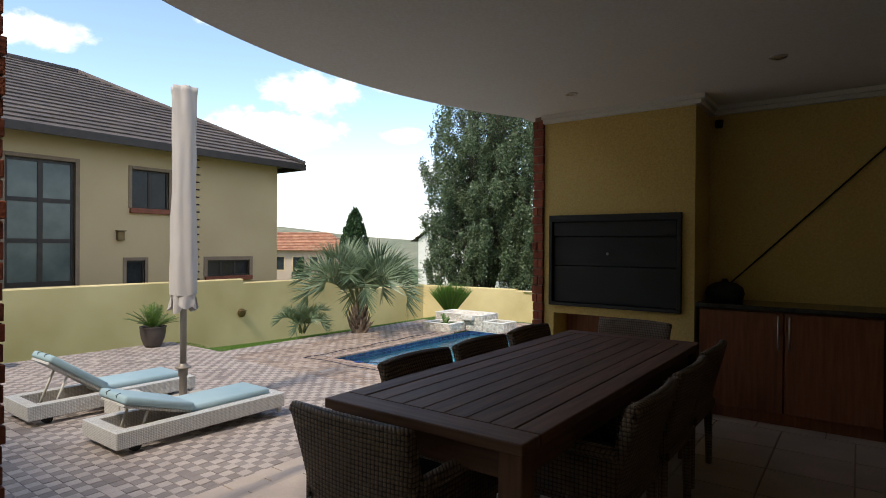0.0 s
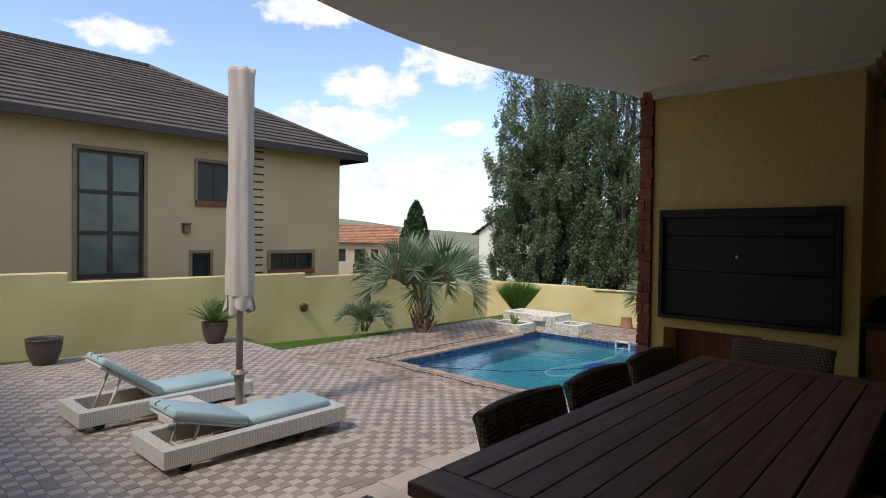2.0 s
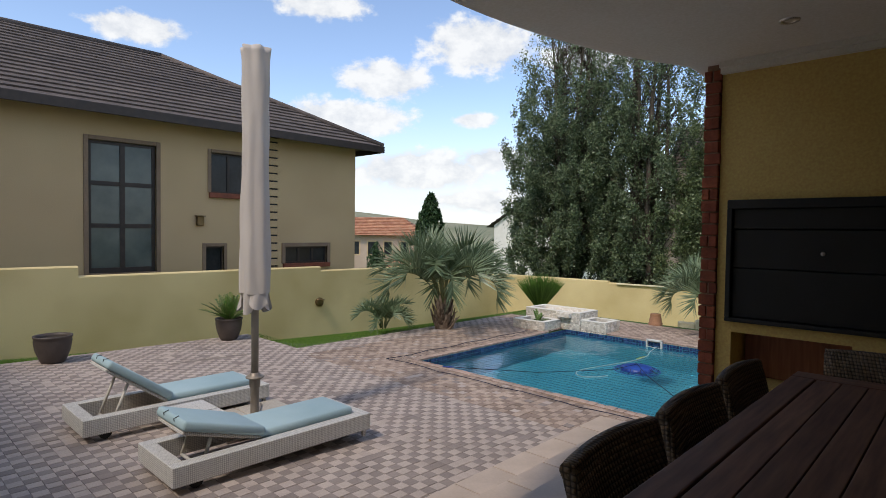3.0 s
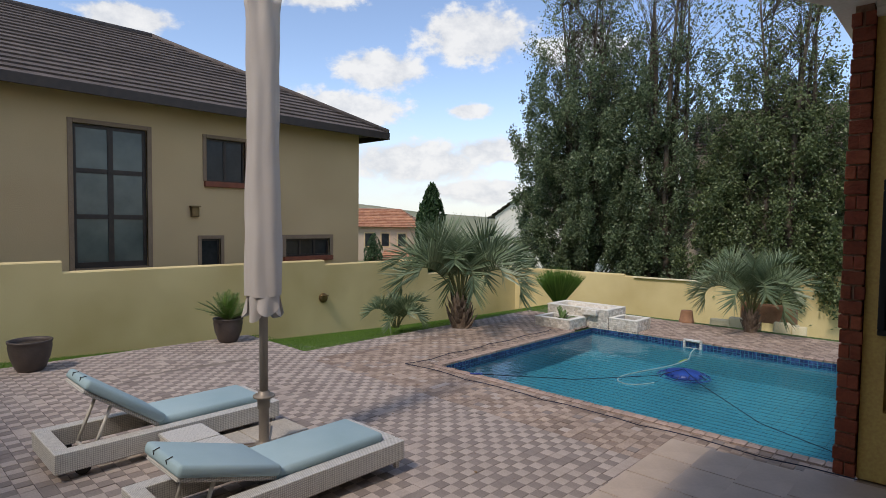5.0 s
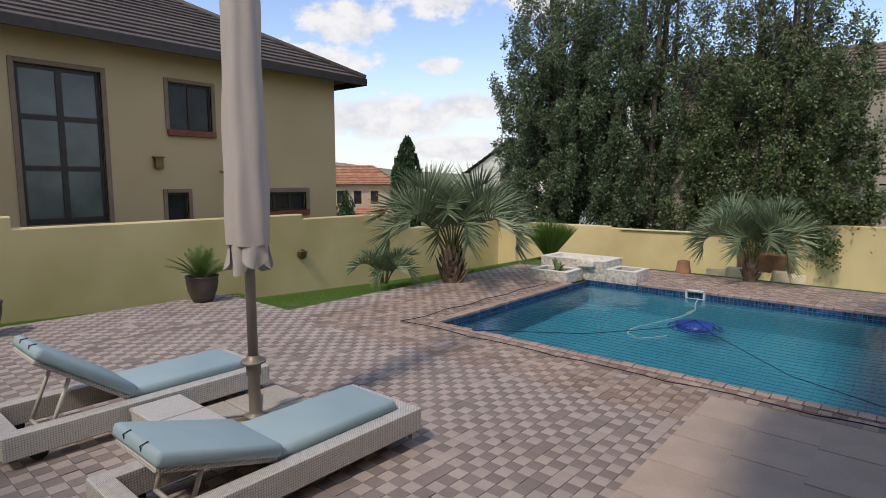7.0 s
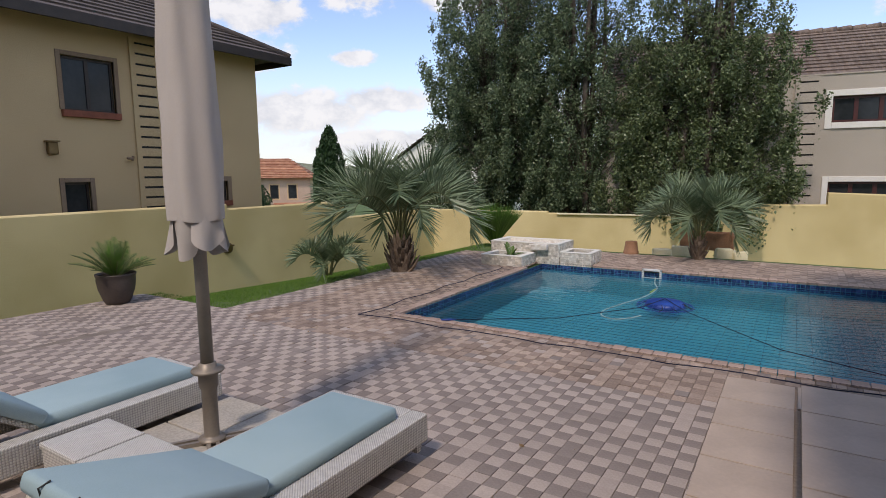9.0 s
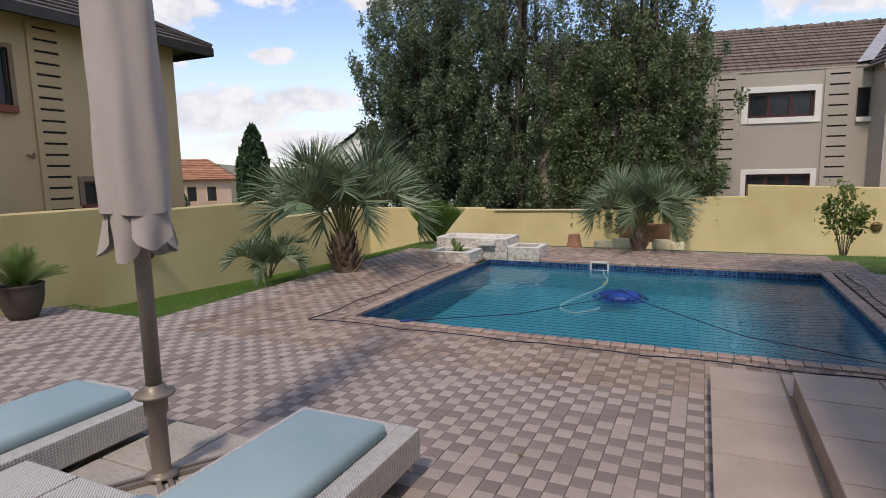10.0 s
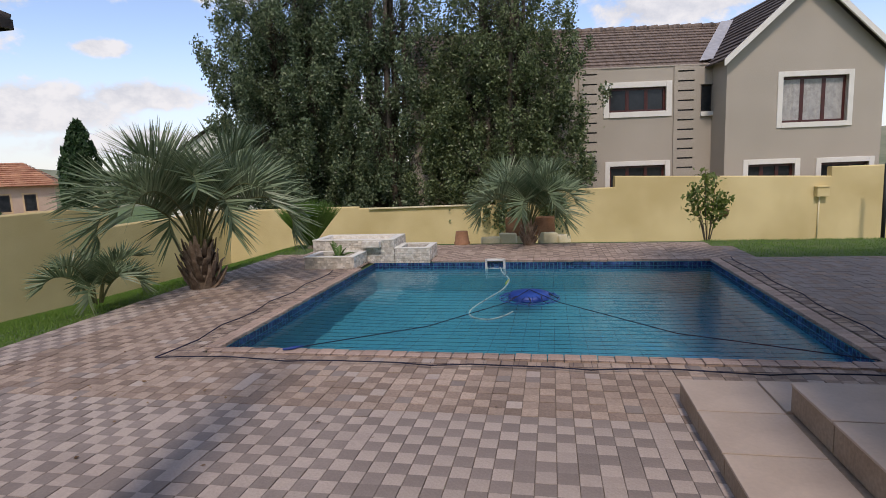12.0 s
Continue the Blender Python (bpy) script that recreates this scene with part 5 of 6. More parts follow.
def cypress(at, h, r, seed, n=5200, label="dark green columnar cypress tree"):
    rng = np.random.default_rng(seed)
    t = empty("cypress_tree", at)
    tagged(t, label, "tree")
    part("trunk", tubed([(0, 0, 0), (0, 0, h * 0.9)], [r * 0.15, 0.02], 6), M_BARK, t)
    u = rng.random(n)
    lobes = rng.integers(0, 6, n)
    la = lobes * 1.05
    prof = r * np.minimum(1.0, (1 - u) * 3.2 + 0.12) ** 0.8 * np.minimum(1.0, 0.8 + u)
    tip = np.array([0.84, 1.0, 0.90, 0.80, 0.96, 0.87])[lobes]
    a = rng.uniform(0, math.tau, n)
    c = np.stack([0.35 * prof * np.cos(la) + 0.62 * prof * np.cos(a), 0.35 * prof * np.sin(la) + 0.62 * prof * np.sin(a), h * u * tip + 0.1], axis=1)
    ob = new("crown", leaf_mesh("crown", c, h * 0.055, M_CYPRESS, rng, -1.6, 0.45))
    ob.parent = t


cypress((-29.3, 29.0, -3.4), 8.0, 1.0, 31, 9000)
cypress((-66.5, 55.0, -8.0), 8.2, 1.4, 32, 2600, "small dark green conifer before the far house")
for k, (bx, by, bh) in enumerate([(-46, 66, 10), (-41, 62, 9), (-36, 64, 8.5), (-52, 74, 9), (-30, 60, 8)]):
    rng = np.random.default_rng(50 + k)
    t = empty("tree", (bx, by, -9))
    tagged(t, "far rounded green tree beyond the garden", "tree")
    part("trunk", tubed([(0, 0, 0), (0.2, 0, bh * 0.8)], [0.35, 0.08], 7), M_BARK, t)
    d = rng.normal(size=(2600, 3))
    d /= np.linalg.norm(d, axis=1)[:, None]
    lump = 1 + 0.25 * np.sin(d[:, 0] * 5 + k) * np.cos(d[:, 1] * 4) + 0.15 * rng.normal(size=2600)
    c = d * lump[:, None] * np.array([4.2, 4.2, bh * 0.42]) + np.array([0, 0, bh * 0.62])
    ob = new("crown", leaf_mesh("crown", c, 0.9, M_TREE_B, rng, 0.2, 0.7))
    ob.parent = t


# ---------------------------------------------------------------- palms
def blade_quads(bm, base, d, side, L, w, droop, segs=4):
    """A narrow drooping leaflet."""
    prev = None
    p = base.copy()
    dv = d.copy()
    for k in range(segs + 1):
        u = k / segs
        ww = w * (1 - u) ** 0.7 * (0.55 + 0.45 * min(1, u * 4)) + 0.0008
        v = (bm.verts.new(p - side * ww), bm.verts.new(p + side * ww))
        if prev:
            bm.faces.new((prev[0], prev[1], v[1], v[0]))
        prev = v
        dv = (dv + Vector((0, 0, -droop / segs))).normalized()
        p = p + dv * (L / segs)


def feather_leaf(palm, root, azim, elev, length, leaflet, rng, arch, n=30, width=0.016):
    """A rib that arches over and down, with two rows of stiff leaflets standing in a V along its outer part."""
    stem_bm, leaf_bm = bmesh.new(), bmesh.new()
    pts, dirs = [Vector(root)], []
    steps = 18
    twist = rng.uniform(-0.25, 0.25)
    for k in range(steps):
        u = (k + 0.5) / steps
        e = elev - arch * u ** 2.0
        a = azim + twist * u
        d = Vector((math.cos(a) * math.cos(e), math.sin(a) * math.cos(e), math.sin(e)))
        dirs.append((d, a))
        pts.append(pts[-1] + d * (length / steps))
    tube(stem_bm, pts, [0.019 * (1 - 0.8 * k / steps) * (length / 2.0) ** 0.5 for k in range(steps + 1)], 5)
    for k in range(n):
        u = 0.33 + 0.66 * k / (n - 1)
        q = min(steps - 1, int(u * steps))
        d, a = dirs[q]
        base = pts[q].lerp(pts[q + 1], u * steps - q)
        side = Vector((math.sin(a), -math.cos(a), 0))
        up = side.cross(d).normalized()
        w = (u - 0.33) / 0.66
        L = leaflet * (0.55 + 0.45 * math.sin(math.pi * (0.18 + 0.62 * w)))
        for s in (-1, 1):
            v = (d * (0.12 + 1.0 * w * w) + side * s * rng.uniform(0.4, 0.75) + up * rng.uniform(0.5, 0.95)).normalized()
            flat = v.cross(up).normalized() * math.cos(0.6) + up * math.sin(0.6) * s
            blade_quads(leaf_bm, base, v, flat.normalized(), L * rng.uniform(0.88, 1.1), width, rng.uniform(0.0, 0.22))
    frond = part("frond", leaf_bm, M_PALM, palm)
    part("stalk", stem_bm, M_PETIOLE, frond)


def feather_palm(label, at, leaves, trunk_h, trunk_r, length, leaflet, seed, n=30, width=0.016):
    rng = random.Random(seed)
    palm = empty("feather_palm", at)
    tagged(palm, label, "palm")
    for k in range(leaves):
        u = (k + 0.5) / leaves
        az = k * 2.39996 + rng.uniform(-0.25, 0.25)
        el = radians(88 - 26 * u) + rng.uniform(-0.06, 0.06)
        z = trunk_h * (1.0 - 0.15 * u)
        feather_leaf(palm, (0.05 * math.cos(az), 0.05 * math.sin(az), z), az, el, length * rng.uniform(0.85, 1.08), leaflet * rng.uniform(0.9, 1.08), rng, 1.25 + 1.95 * u ** 0.8 + rng.uniform(-0.2, 0.2), n, width)
    size = trunk_r / 0.30
    if trunk_h > 0.15:
        part("trunk", tubed([(0, 0, -0.1), (0, 0, trunk_h * 0.4), (0, 0, trunk_h)], [trunk_r * 0.75, trunk_r * 0.7, trunk_r * 0.35], 12), M_PALMBARK, palm, "", True)
        boots = 46 if trunk_r > 0.1 else 14
        for k in range(boots):
            u = k / boots
            az = k * 2.39996
            z0 = 0.02 + trunk_h * 0.75 * u
            r0 = trunk_r * (0.7 - 0.25 * u)
            out = trunk_r * rng.uniform(0.35, 0.8) * (1.1 - 0.4 * u)
            bm = bmesh.new()
            ca, sa = math.cos(az), math.sin(az)
            tx, ty = -sa, ca
            rows = []
            for q, (w, dr, dz, th) in enumerate(((0.065, 0.0, 0.0, 0.03), (0.05, 0.45, 0.12, 0.022), (0.036, 0.8, 0.24, 0.014), (0.018, 1.05, 0.36, 0.006))):
                rr = r0 + out * dr
                w, dz, th = w * size, dz * size, th * size
                z = z0 + dz * rng.uniform(0.8, 1.2)
                rows.append([bm.verts.new((rr * ca - tx * w, rr * sa - ty * w, z)), bm.verts.new((rr * ca + tx * w, rr * sa + ty * w, z)), bm.verts.new(((rr - th) * ca + tx * w, (rr - th) * sa + ty * w, z + th)), bm.verts.new(((rr - th) * ca - tx * w, (rr - th) * sa - ty * w, z + th))])
            for a, b in zip(rows, rows[1:]):
                for j in range(4):
                    bm.faces.new((a[j], a[(j + 1) % 4], b[(j + 1) % 4], b[j]))
            bm.faces.new(rows[-1])
            part("leaf_base", bm, M_PALMBARK, palm)
    return palm


SPX, SPY = -9.72, 8.08
feather_palm("large grey-green feather palm with a shaggy short trunk", (-9.14, 9.24, level(-9.14, 9.24) - 0.02), 23, 0.60, 0.235, 1.76, 0.55, 41, 60, 0.0125)
feather_palm("young feather palm growing in the grass strip", (SPX, SPY, level(SPX, SPY) - 0.02), 12, 0.12, 0.05, 0.72, 0.25, 42, 36, 0.010)
feather_palm("grey-green feather palm by the back of the pool", (-4.98, 12.95, level(-4.98, 12.95)), 19, 0.42, 0.15, 1.32, 0.41, 43, 54, 0.011)


def cycad(at, fronds, length, seed, label, upright=0.9, name="cycad"):
    rng = random.Random(seed)
    c = empty(name, at)
    tagged(c, label, "plant")
    for k in range(fronds):
        stem, leaf = bmesh.new(), bmesh.new()
        az = k * 2.39996 + rng.uniform(-0.2, 0.2)
        el = radians(rng.uniform(28, 86)) * upright
        d = Vector((math.cos(az) * math.cos(el), math.sin(az) * math.cos(el), math.sin(el)))
        p = Vector((0.03 * math.cos(az), 0.03 * math.sin(az), 0))
        L = length * rng.uniform(0.8, 1.1)
        pts = [p.copy()]
        for q in range(12):
            d = (d + Vector((0, 0, -0.045))).normalized()
            p = p + d * (L / 12)
            pts.append(p.copy())
            if q > 0:
                side = d.cross(Vector((0, 0, 1)))
                side = side.normalized() if side.length > 0.01 else Vector((1, 0, 0))
                up = side.cross(d).normalized()
                ll = L * 0.24 * math.sin(math.pi * min(1, (q + 2) / 14)) + 0.01
                for s in (-1, 1):
                    for e in (0.0, 0.5):
                        v = (side * s + d * 0.75 + up * 0.3).normalized()
                        blade_quads(leaf, p - d * (L / 12 * e), v, d.cross(v).cross(v).normalized(), ll, 0.006, 0.1, 2)
        tube(stem, pts, 0.005, 4)
        part("stalk", stem, M_PETIOLE, part("frond", leaf, M_CYCAD, c))
    return c


def planter(at, r, h, label):
    """A round-shouldered tapering pot with a rolled rim."""
    p = empty("plant_pot", at)
    tagged(p, label, "pot", "dark plant pots")
    bm = bmesh.new()
    lathe(bm, [(0.0, 0.0), (r * 0.58, 0.0), (r * 0.70, h * 0.12), (r * 0.90, h * 0.45), (r * 0.99, h * 0.78), (r * 0.97, h * 0.90), (r * 1.03, h * 0.95), (r * 1.03, h), (r * 0.93, h), (r * 0.90, h * 0.9), (r * 0.85, h * 0.7)], 36)
    part("body", bm, M_POT, p, "", True)
    bm = bmesh.new()
    lathe(bm, [(r * 0.9, h * 0.86), (r * 0.5, h * 0.89), (0.0, h * 0.9)], 24)
    part("soil", bm, M_SOIL, p, "", True)
    return p


g1 = level(-10.95, 5.45) + 0.02
planter((-10.95, 5.43, g1), 0.235, 0.40, "dark brown glazed plant pot with a cycad")
cycad((-10.95, 5.43, g1 + 0.35), 26, 0.50, 61, "green cycad growing in the dark pot", 1.05)
planter((-11.0, 2.72, level(-11.0, 2.72) + 0.02), 0.25, 0.41, "dark brown glazed plant pot, empty of plants")

# ---------------------------------------------------------------- fountain of stone-clad boxes at the pool corner
fount = empty("fountain", (0, 0, 0))
tagged(fount, "stepped white stone-mosaic water feature at the pool corner", "fountain")


def trough(x0, x1, y0, y1, z0, z1, wall, soil):
    """An open stone box with a rim and a bed inside."""
    bm = bmesh.new()
    box(bm, x0, x1, y0, y0 + wall, z0, z1, bevel=0.008)
    box(bm, x0, x1, y1 - wall, y1, z0, z1, bevel=0.008)
    box(bm, x0, x0 + wall, y0 + wall, y1 - wall, z0, z1, bevel=0.008)
    box(bm, x1 - wall, x1, y0 + wall, y1 - wall, z0, z1, bevel=0.008)
    t = part("trough", bm, M_STONE, fount, "white stone-clad trough")
    part("bed", boxed(x0 + wall, x1 - wall, y0 + wall, y1 - wall, z0, z1 - 0.08), soil, t)
    rim = bmesh.new()
    for a in ((x0 - 0.012, x1 + 0.012, y0 - 0.012, y0 + wall), (x0 - 0.012, x1 + 0.012, y1 - wall, y1), (x0 - 0.012, x0 + wall, y0 + wall, y1 - wall), (x1 - wall, x1 + 0.012, y0 + wall, y1 - wall)):
        box(rim, *a, z1 + 0.001, z1 + 0.02, bevel=0.005)
    part("rim", rim, M_WHITE, t, "smooth white plastered rim")
    rng = random.Random(int(abs(x0) * 100))
    u = 0.0
    for face in ("front", "right"):
        length = (x1 - x0) if face == "front" else (y1 - y0)
        rows = max(2, int((z1 - z0) / 0.036))
        hh = (z1 - z0) / rows
        for r in range(rows):
            u = 0.0
            while u < length - 0.02:
                w = min(rng.uniform(0.03, 0.075), length - u)
                zz0, zz1 = z0 + r * hh + 0.003, z0 + (r + 1) * hh - 0.004
                d = rng.uniform(0.006, 0.016)
                if face == "front":
                    sb_ = boxed(x0 + u + 0.003, x0 + u + w - 0.003, y0 - d, y0 + 0.004, zz0, zz1)
                else:
                    sb_ = boxed(x1 - 0.004, x1 + d, y0 + u + 0.003, y0 + u + w - 0.003, zz0, zz1)
                part("stone", sb_, M_STONE, t)
                u += w
    return t


trough(-8.28, -7.50, 10.55, 11.18, -0.01, 0.19, 0.09, M_SOIL)
trough(-8.42, -7.06, 11.22, 11.98, -0.01, 0.36, 0.10, M_STONE)
trough(-7.04, -6.48, 11.24, 11.85, -0.01, 0.22, 0.08, M_SOIL)
part("spill_lip", boxed(-7.55, -7.25, 11.10, 11.24, 0.26, 0.36, bevel=0.01), M_STONE, fount, "grey slate spill lip")
cycad((-7.85, 10.85, 0.14), 7, 0.25, 71, "small spiky plant in the stone trough", 1.0, "aloe")
# trimmed green plant behind the fountain
fern = empty("bush", (-9.3, 13.08, level(-9.3, 13.08) + 0.02))
tagged(fern, "vase-shaped bright green bush behind the fountain", "bush")
st, lf = bmesh.new(), bmesh.new()
rr = random.Random(78)
for k in range(1500):
    az, el = rr.uniform(0, math.tau), radians(90 - 38 * rr.random() ** 0.6)
    d = Vector((math.cos(az) * math.cos(el), math.sin(az) * math.cos(el), math.sin(el)))
    blade_quads(lf, Vector((0.05 * math.cos(az), 0.05 * math.sin(az), 0.02)), d, d.orthogonal().normalized(), rr.uniform(0.72, 0.98), 0.008, 0.10, 3)
tube(st, [(0, 0, -0.05), (0, 0, 0.18)], [0.07, 0.05], 8)
part("stump", st, M_PALMBARK, fern)
tagged(part("foliage", lf, M_CYCAD, fern), kind="stuff")

# low broken edging and stones under the back palm
for k, (sx, sy, sw_, sh) in enumerate([(-5.75, 13.75, 0.42, 0.12), (-5.42, 13.8, 0.34, 0.20), (-4.62, 13.8, 0.3, 0.20), (-4.36, 13.85, 0.26, 0.16)]):
    bm = boxed(-sw_ / 2, sw_ / 2, -0.12, 0.12, -0.2, sh, bevel=0.03)
    for v in bm.verts:
        v.co += Vector([0.03 * noise.noise(v.co * 6 + Vector((k * 3, 0, i * 7))) for i in range(3)])
    st_ob = mesh_ob("edging_stone", bm, M_CREAM, True)
    st_ob.matrix_basis = pose(sx, sy, level(sx, sy), 0, 0, 8 * k)
    tagged(st_ob, "weathered cream block by the back palm", "stone", "edging stones")
bm = bmesh.new()
lathe(bm, [(0.15, 0.0), (0.15, 0.05), (0.14, 0.055), (0.115, 0.24), (0.11, 0.25), (0.0, 0.25)], 20)
rock = mesh_ob("clay_pot", bm, M_CLAY, True)
rock.matrix_basis = pose(-6.25, 13.15, level(-6.25, 13.15) + 0.02)
tagged(rock, "brown clay flower pot standing upside down on the paving", "pot")
bm = bmesh.new()
for a in ((-0.5, 0.5, -0.16, -0.13, 0.0, 0.36), (-0.5, 0.5, 0.13, 0.16, 0.0, 0.36), (-0.5, -0.47, -0.13, 0.13, 0.0, 0.36), (0.47, 0.5, -0.13, 0.13, 0.0, 0.36), (-0.47, 0.47, -0.13, 0.13, 0.0, 0.30)):
    box(bm, *a)
trough_ob = mesh_ob("clay_trough", bm, M_CLAY)
trough_ob.matrix_basis = pose(-5.0, 14.35, level(-5.0, 14.35) + 0.20)
tagged(trough_ob, "long brown clay trough on cream blocks behind the palm", "trough")
for bx in (-5.35, -4.65):
    blk_ob = mesh_ob("edging_stone", boxed(-0.2, 0.2, -0.14, 0.14, -0.1, 0.20, bevel=0.02), M_CREAM)
    blk_ob.matrix_basis = pose(bx, 14.35, level(-5.0, 14.35))
    tagged(blk_ob, "cream block carrying the clay trough", "stone", "edging stones")

# slim shrub on the lawn edge
shrub = empty("shrub", (-1.14, 16.07, level(-1.14, 16.07) - 0.03))
tagged(shrub, "slim young green shrub before the yellow wall", "shrub")
bm = bmesh.new()
rr = random.Random(91)
twigs = []
for k in range(9):
    a = k * 0.7
    pts = [Vector((0.02 * math.cos(a), 0.02 * math.sin(a), 0)), Vector((0.14 * math.cos(a), 0.14 * math.sin(a), 0.55)), Vector((rr.uniform(0.2, 0.48) * math.cos(a), 0.42 * math.sin(a), rr.uniform(1.0, 1.75)))]
    tube(bm, pts, [0.013, 0.009, 0.004], 5)
    twigs.append(pts)
part("stems", bm, M_BARK, shrub)
rng_np = np.random.default_rng(92)
cc = []
for k in range(620):
    p = twigs[rng_np.integers(0, 9)]
    u = rng_np.random() ** 0.6
    c = p[1].lerp(p[2], u) + Vector(rng_np.normal(size=3) * 0.10)
    cc.append(list(c))
ob = new("leaves", leaf_mesh("leaves", np.array(cc), 0.12, M_SHRUB, rng_np, 0.0, 0.55))
ob.parent = shrub
tagged(ob, kind="stuff")


# ---------------------------------------------------------------- sun loungers, side tables, umbrella
GL = 0.115


def lounger(at, turn, lift, label):
    """A woven lounger, head end at local y=0, with a raised canvas-cushioned backrest on steel props."""
    L, W, H0, H1 = 1.82, 0.71, 0.065, 0.222
    b = empty("sun_lounger", at, turn)
    tagged(b, label, "sun lounger", "sun loungers")
    hw = W / 2
    t = 0.11
    part("side_rail", boxed(-hw, -hw + t, 0, L, H0, H1, bevel=0.012), M_WICKER_W, b)
    part("side_rail", boxed(hw - t, hw, 0, L, H0, H1, bevel=0.012), M_WICKER_W, b)
    part("head_rail", boxed(-hw + t, hw - t, 0, t, H0, H1, bevel=0.01), M_WICKER_W, b)
    part("foot_rail", boxed(-hw + t, hw - t, L - t, L, H0, H1, bevel=0.01), M_WICKER_W, b)
    part("deck", boxed(-hw + t, hw - t, 0.78, L - t, H1 - 0.05, H1 - 0.01), M_WICKER_W, b)
    cu = part("mattress", boxed(-hw + 0.10, hw - 0.115, 0.74, L - 0.12, H1 - 0.02, H1 + 0.06, bevel=0.03), M_CUSHION, b, "pale blue canvas mattress", True)
    a = radians(lift)
    m = Matrix.Translation((0, 0.76, H1 - 0.015)) @ Matrix.Rotation(-a, 4, "X")
    bm = boxed(-hw + 0.085, hw - 0.085, -0.70, 0.0, 0.032, 0.11, bevel=0.025)
    bmesh.ops.transform(bm, matrix=m, verts=bm.verts)
    back = part("back_cushion", bm, M_CUSHION, b, "pale blue canvas back cushion", True)
    bm = bmesh.new()
    box(bm, -hw + 0.115, hw - 0.115, -0.68, 0.0, 0.0, 0.03, bevel=0.01)
    bmesh.ops.transform(bm, matrix=m, verts=bm.verts)
    part("back_frame", bm, M_WICKER_W, b)
    for s in (-1, 1):
        q = m @ Vector((s * 0.19, -0.42, 0.0))
        part("prop", tubed([q, (s * 0.19, 0.28, H0 + 0.03)], 0.014, 8), M_PROP, b, "cream painted steel prop", True)
        part("wheel", tubed([(s * 0.29, 0.20, 0.055), (s * 0.25, 0.20, 0.055)], 0.055, 16), M_RUBBER, b, "black rubber wheel")
        part("leg", boxed(s * 0.30 - 0.018, s * 0.30 + 0.018, L - 0.06, L - 0.025, 0.0, H0 + 0.01), M_WICKER_W, b)
    part("prop_bar", tubed([(-0.19, 0.28, H0 + 0.03), (0.19, 0.28, H0 + 0.03)], 0.014, 8), M_PROP, b, "", True)
    for s in (-0.1, 0.1):
        part("tie", tubed([m @ Vector((s, -0.69, 0.05)), m @ Vector((s, -0.71, 0.09)), m @ Vector((s + 0.01, -0.68, 0.115))], 0.004, 5), M_CABLE, back, "thin dark tie")
    return b


lounger((-5.49, 2.21, GL), 0, 17, "pale wicker sun lounger with low-raised blue cushions")
lounger((-7.06, 2.04, GL), 0, 36, "pale wicker sun lounger with steeply raised blue cushions")
for tx in (-6.475, -6.10):
    s = empty("side_table", (tx, 2.91, GL))
    tagged(s, "low pale woven square side table", "side table", "woven side tables")
    part("top", boxed(-0.183, 0.183, -0.175, 0.175, 0.18, 0.215, bevel=0.01), M_WICKER_W, s)
    part("skirt", boxed(-0.175, 0.175, -0.167, 0.167, 0.012, 0.18, bevel=0.01), M_WICKER_W, s)

umb = empty("garden_umbrella", (-6.215, 3.42, GL))
tagged(umb, "tall closed garden umbrella with pale canvas, on a pole", "umbrella")
part("pole", tubed([(0, 0, 0.05), (0, 0, 3.72)], 0.036, 16), M_POLE, umb, "", True)
bm = bmesh.new()
lathe(bm, [(0.0, 0.0), (0.075, 0.0), (0.075, 0.012), (0.05, 0.018), (0.042, 0.03), (0.042, 0.30), (0.052, 0.315), (0.054, 0.395), (0.086, 0.40), (0.090, 0.409), (0.086, 0.418), (0.05, 0.422), (0.048, 0.45), (0.037, 0.455)], 24)
bmesh.ops.translate(bm, verts=bm.verts, vec=(0, 0, 0.06))
part("base_tube", bm, M_POLE, umb, "taupe socket tube with a collar", True)
for k in range(4):
    for off in (-0.024, 0.024):
        bm = boxed(0.04, 0.46, off - 0.011, off + 0.011, 0.045, 0.066)
        bmesh.ops.rotate(bm, cent=(0, 0, 0), matrix=Matrix.Rotation(radians(57 + 90 * k), 3, "Z"), verts=bm.verts)
        part("base_arm", bm, M_POLE, umb)
# folded canopy: pleated, gathered and a little uneven
bm = bmesh.new()
rows = []
NS, NV = 72, 46
rng = random.Random(14)
for j in range(NV + 1):
    v = j / NV
    z = 1.43 - GL + (3.84 - 1.43) * v
    r = 0.140 - 0.022 * v + 0.006 * math.sin(v * 9)
    if v > 0.955:
        r *= 1.0 + 0.10 * (v - 0.955) / 0.045
    row = []
    for k in range(NS):
        a = k * math.tau / NS
        tw = a + 0.5 * v
        pleat = (0.0075 + 0.03 * max(0.0, v - 0.9) * 10) * math.sin(6 * tw + 0.6 * math.sin(v * 7)) * (1.15 - 0.6 * v) + 0.010 * noise.noise((math.cos(a) * 2, math.sin(a) * 2, v * 7))
        hem = 0.0
        if j == 0:
            hem = 0.006 * math.sin(3 * a)
        row.append(bm.verts.new(((r + pleat) * math.cos(a), (r + pleat) * math.sin(a), z + hem)))
    rows.append(row)
for a, b in zip(rows, rows[1:]):
    for k in range(NS):
        bm.faces.new((a[k], a[(k + 1) % NS], b[(k + 1) % NS], b[k]))
bm.faces.new(rows[-1])
canopy = part("canopy", bm, M_CANVAS, umb, "pale beige furled canvas", True)
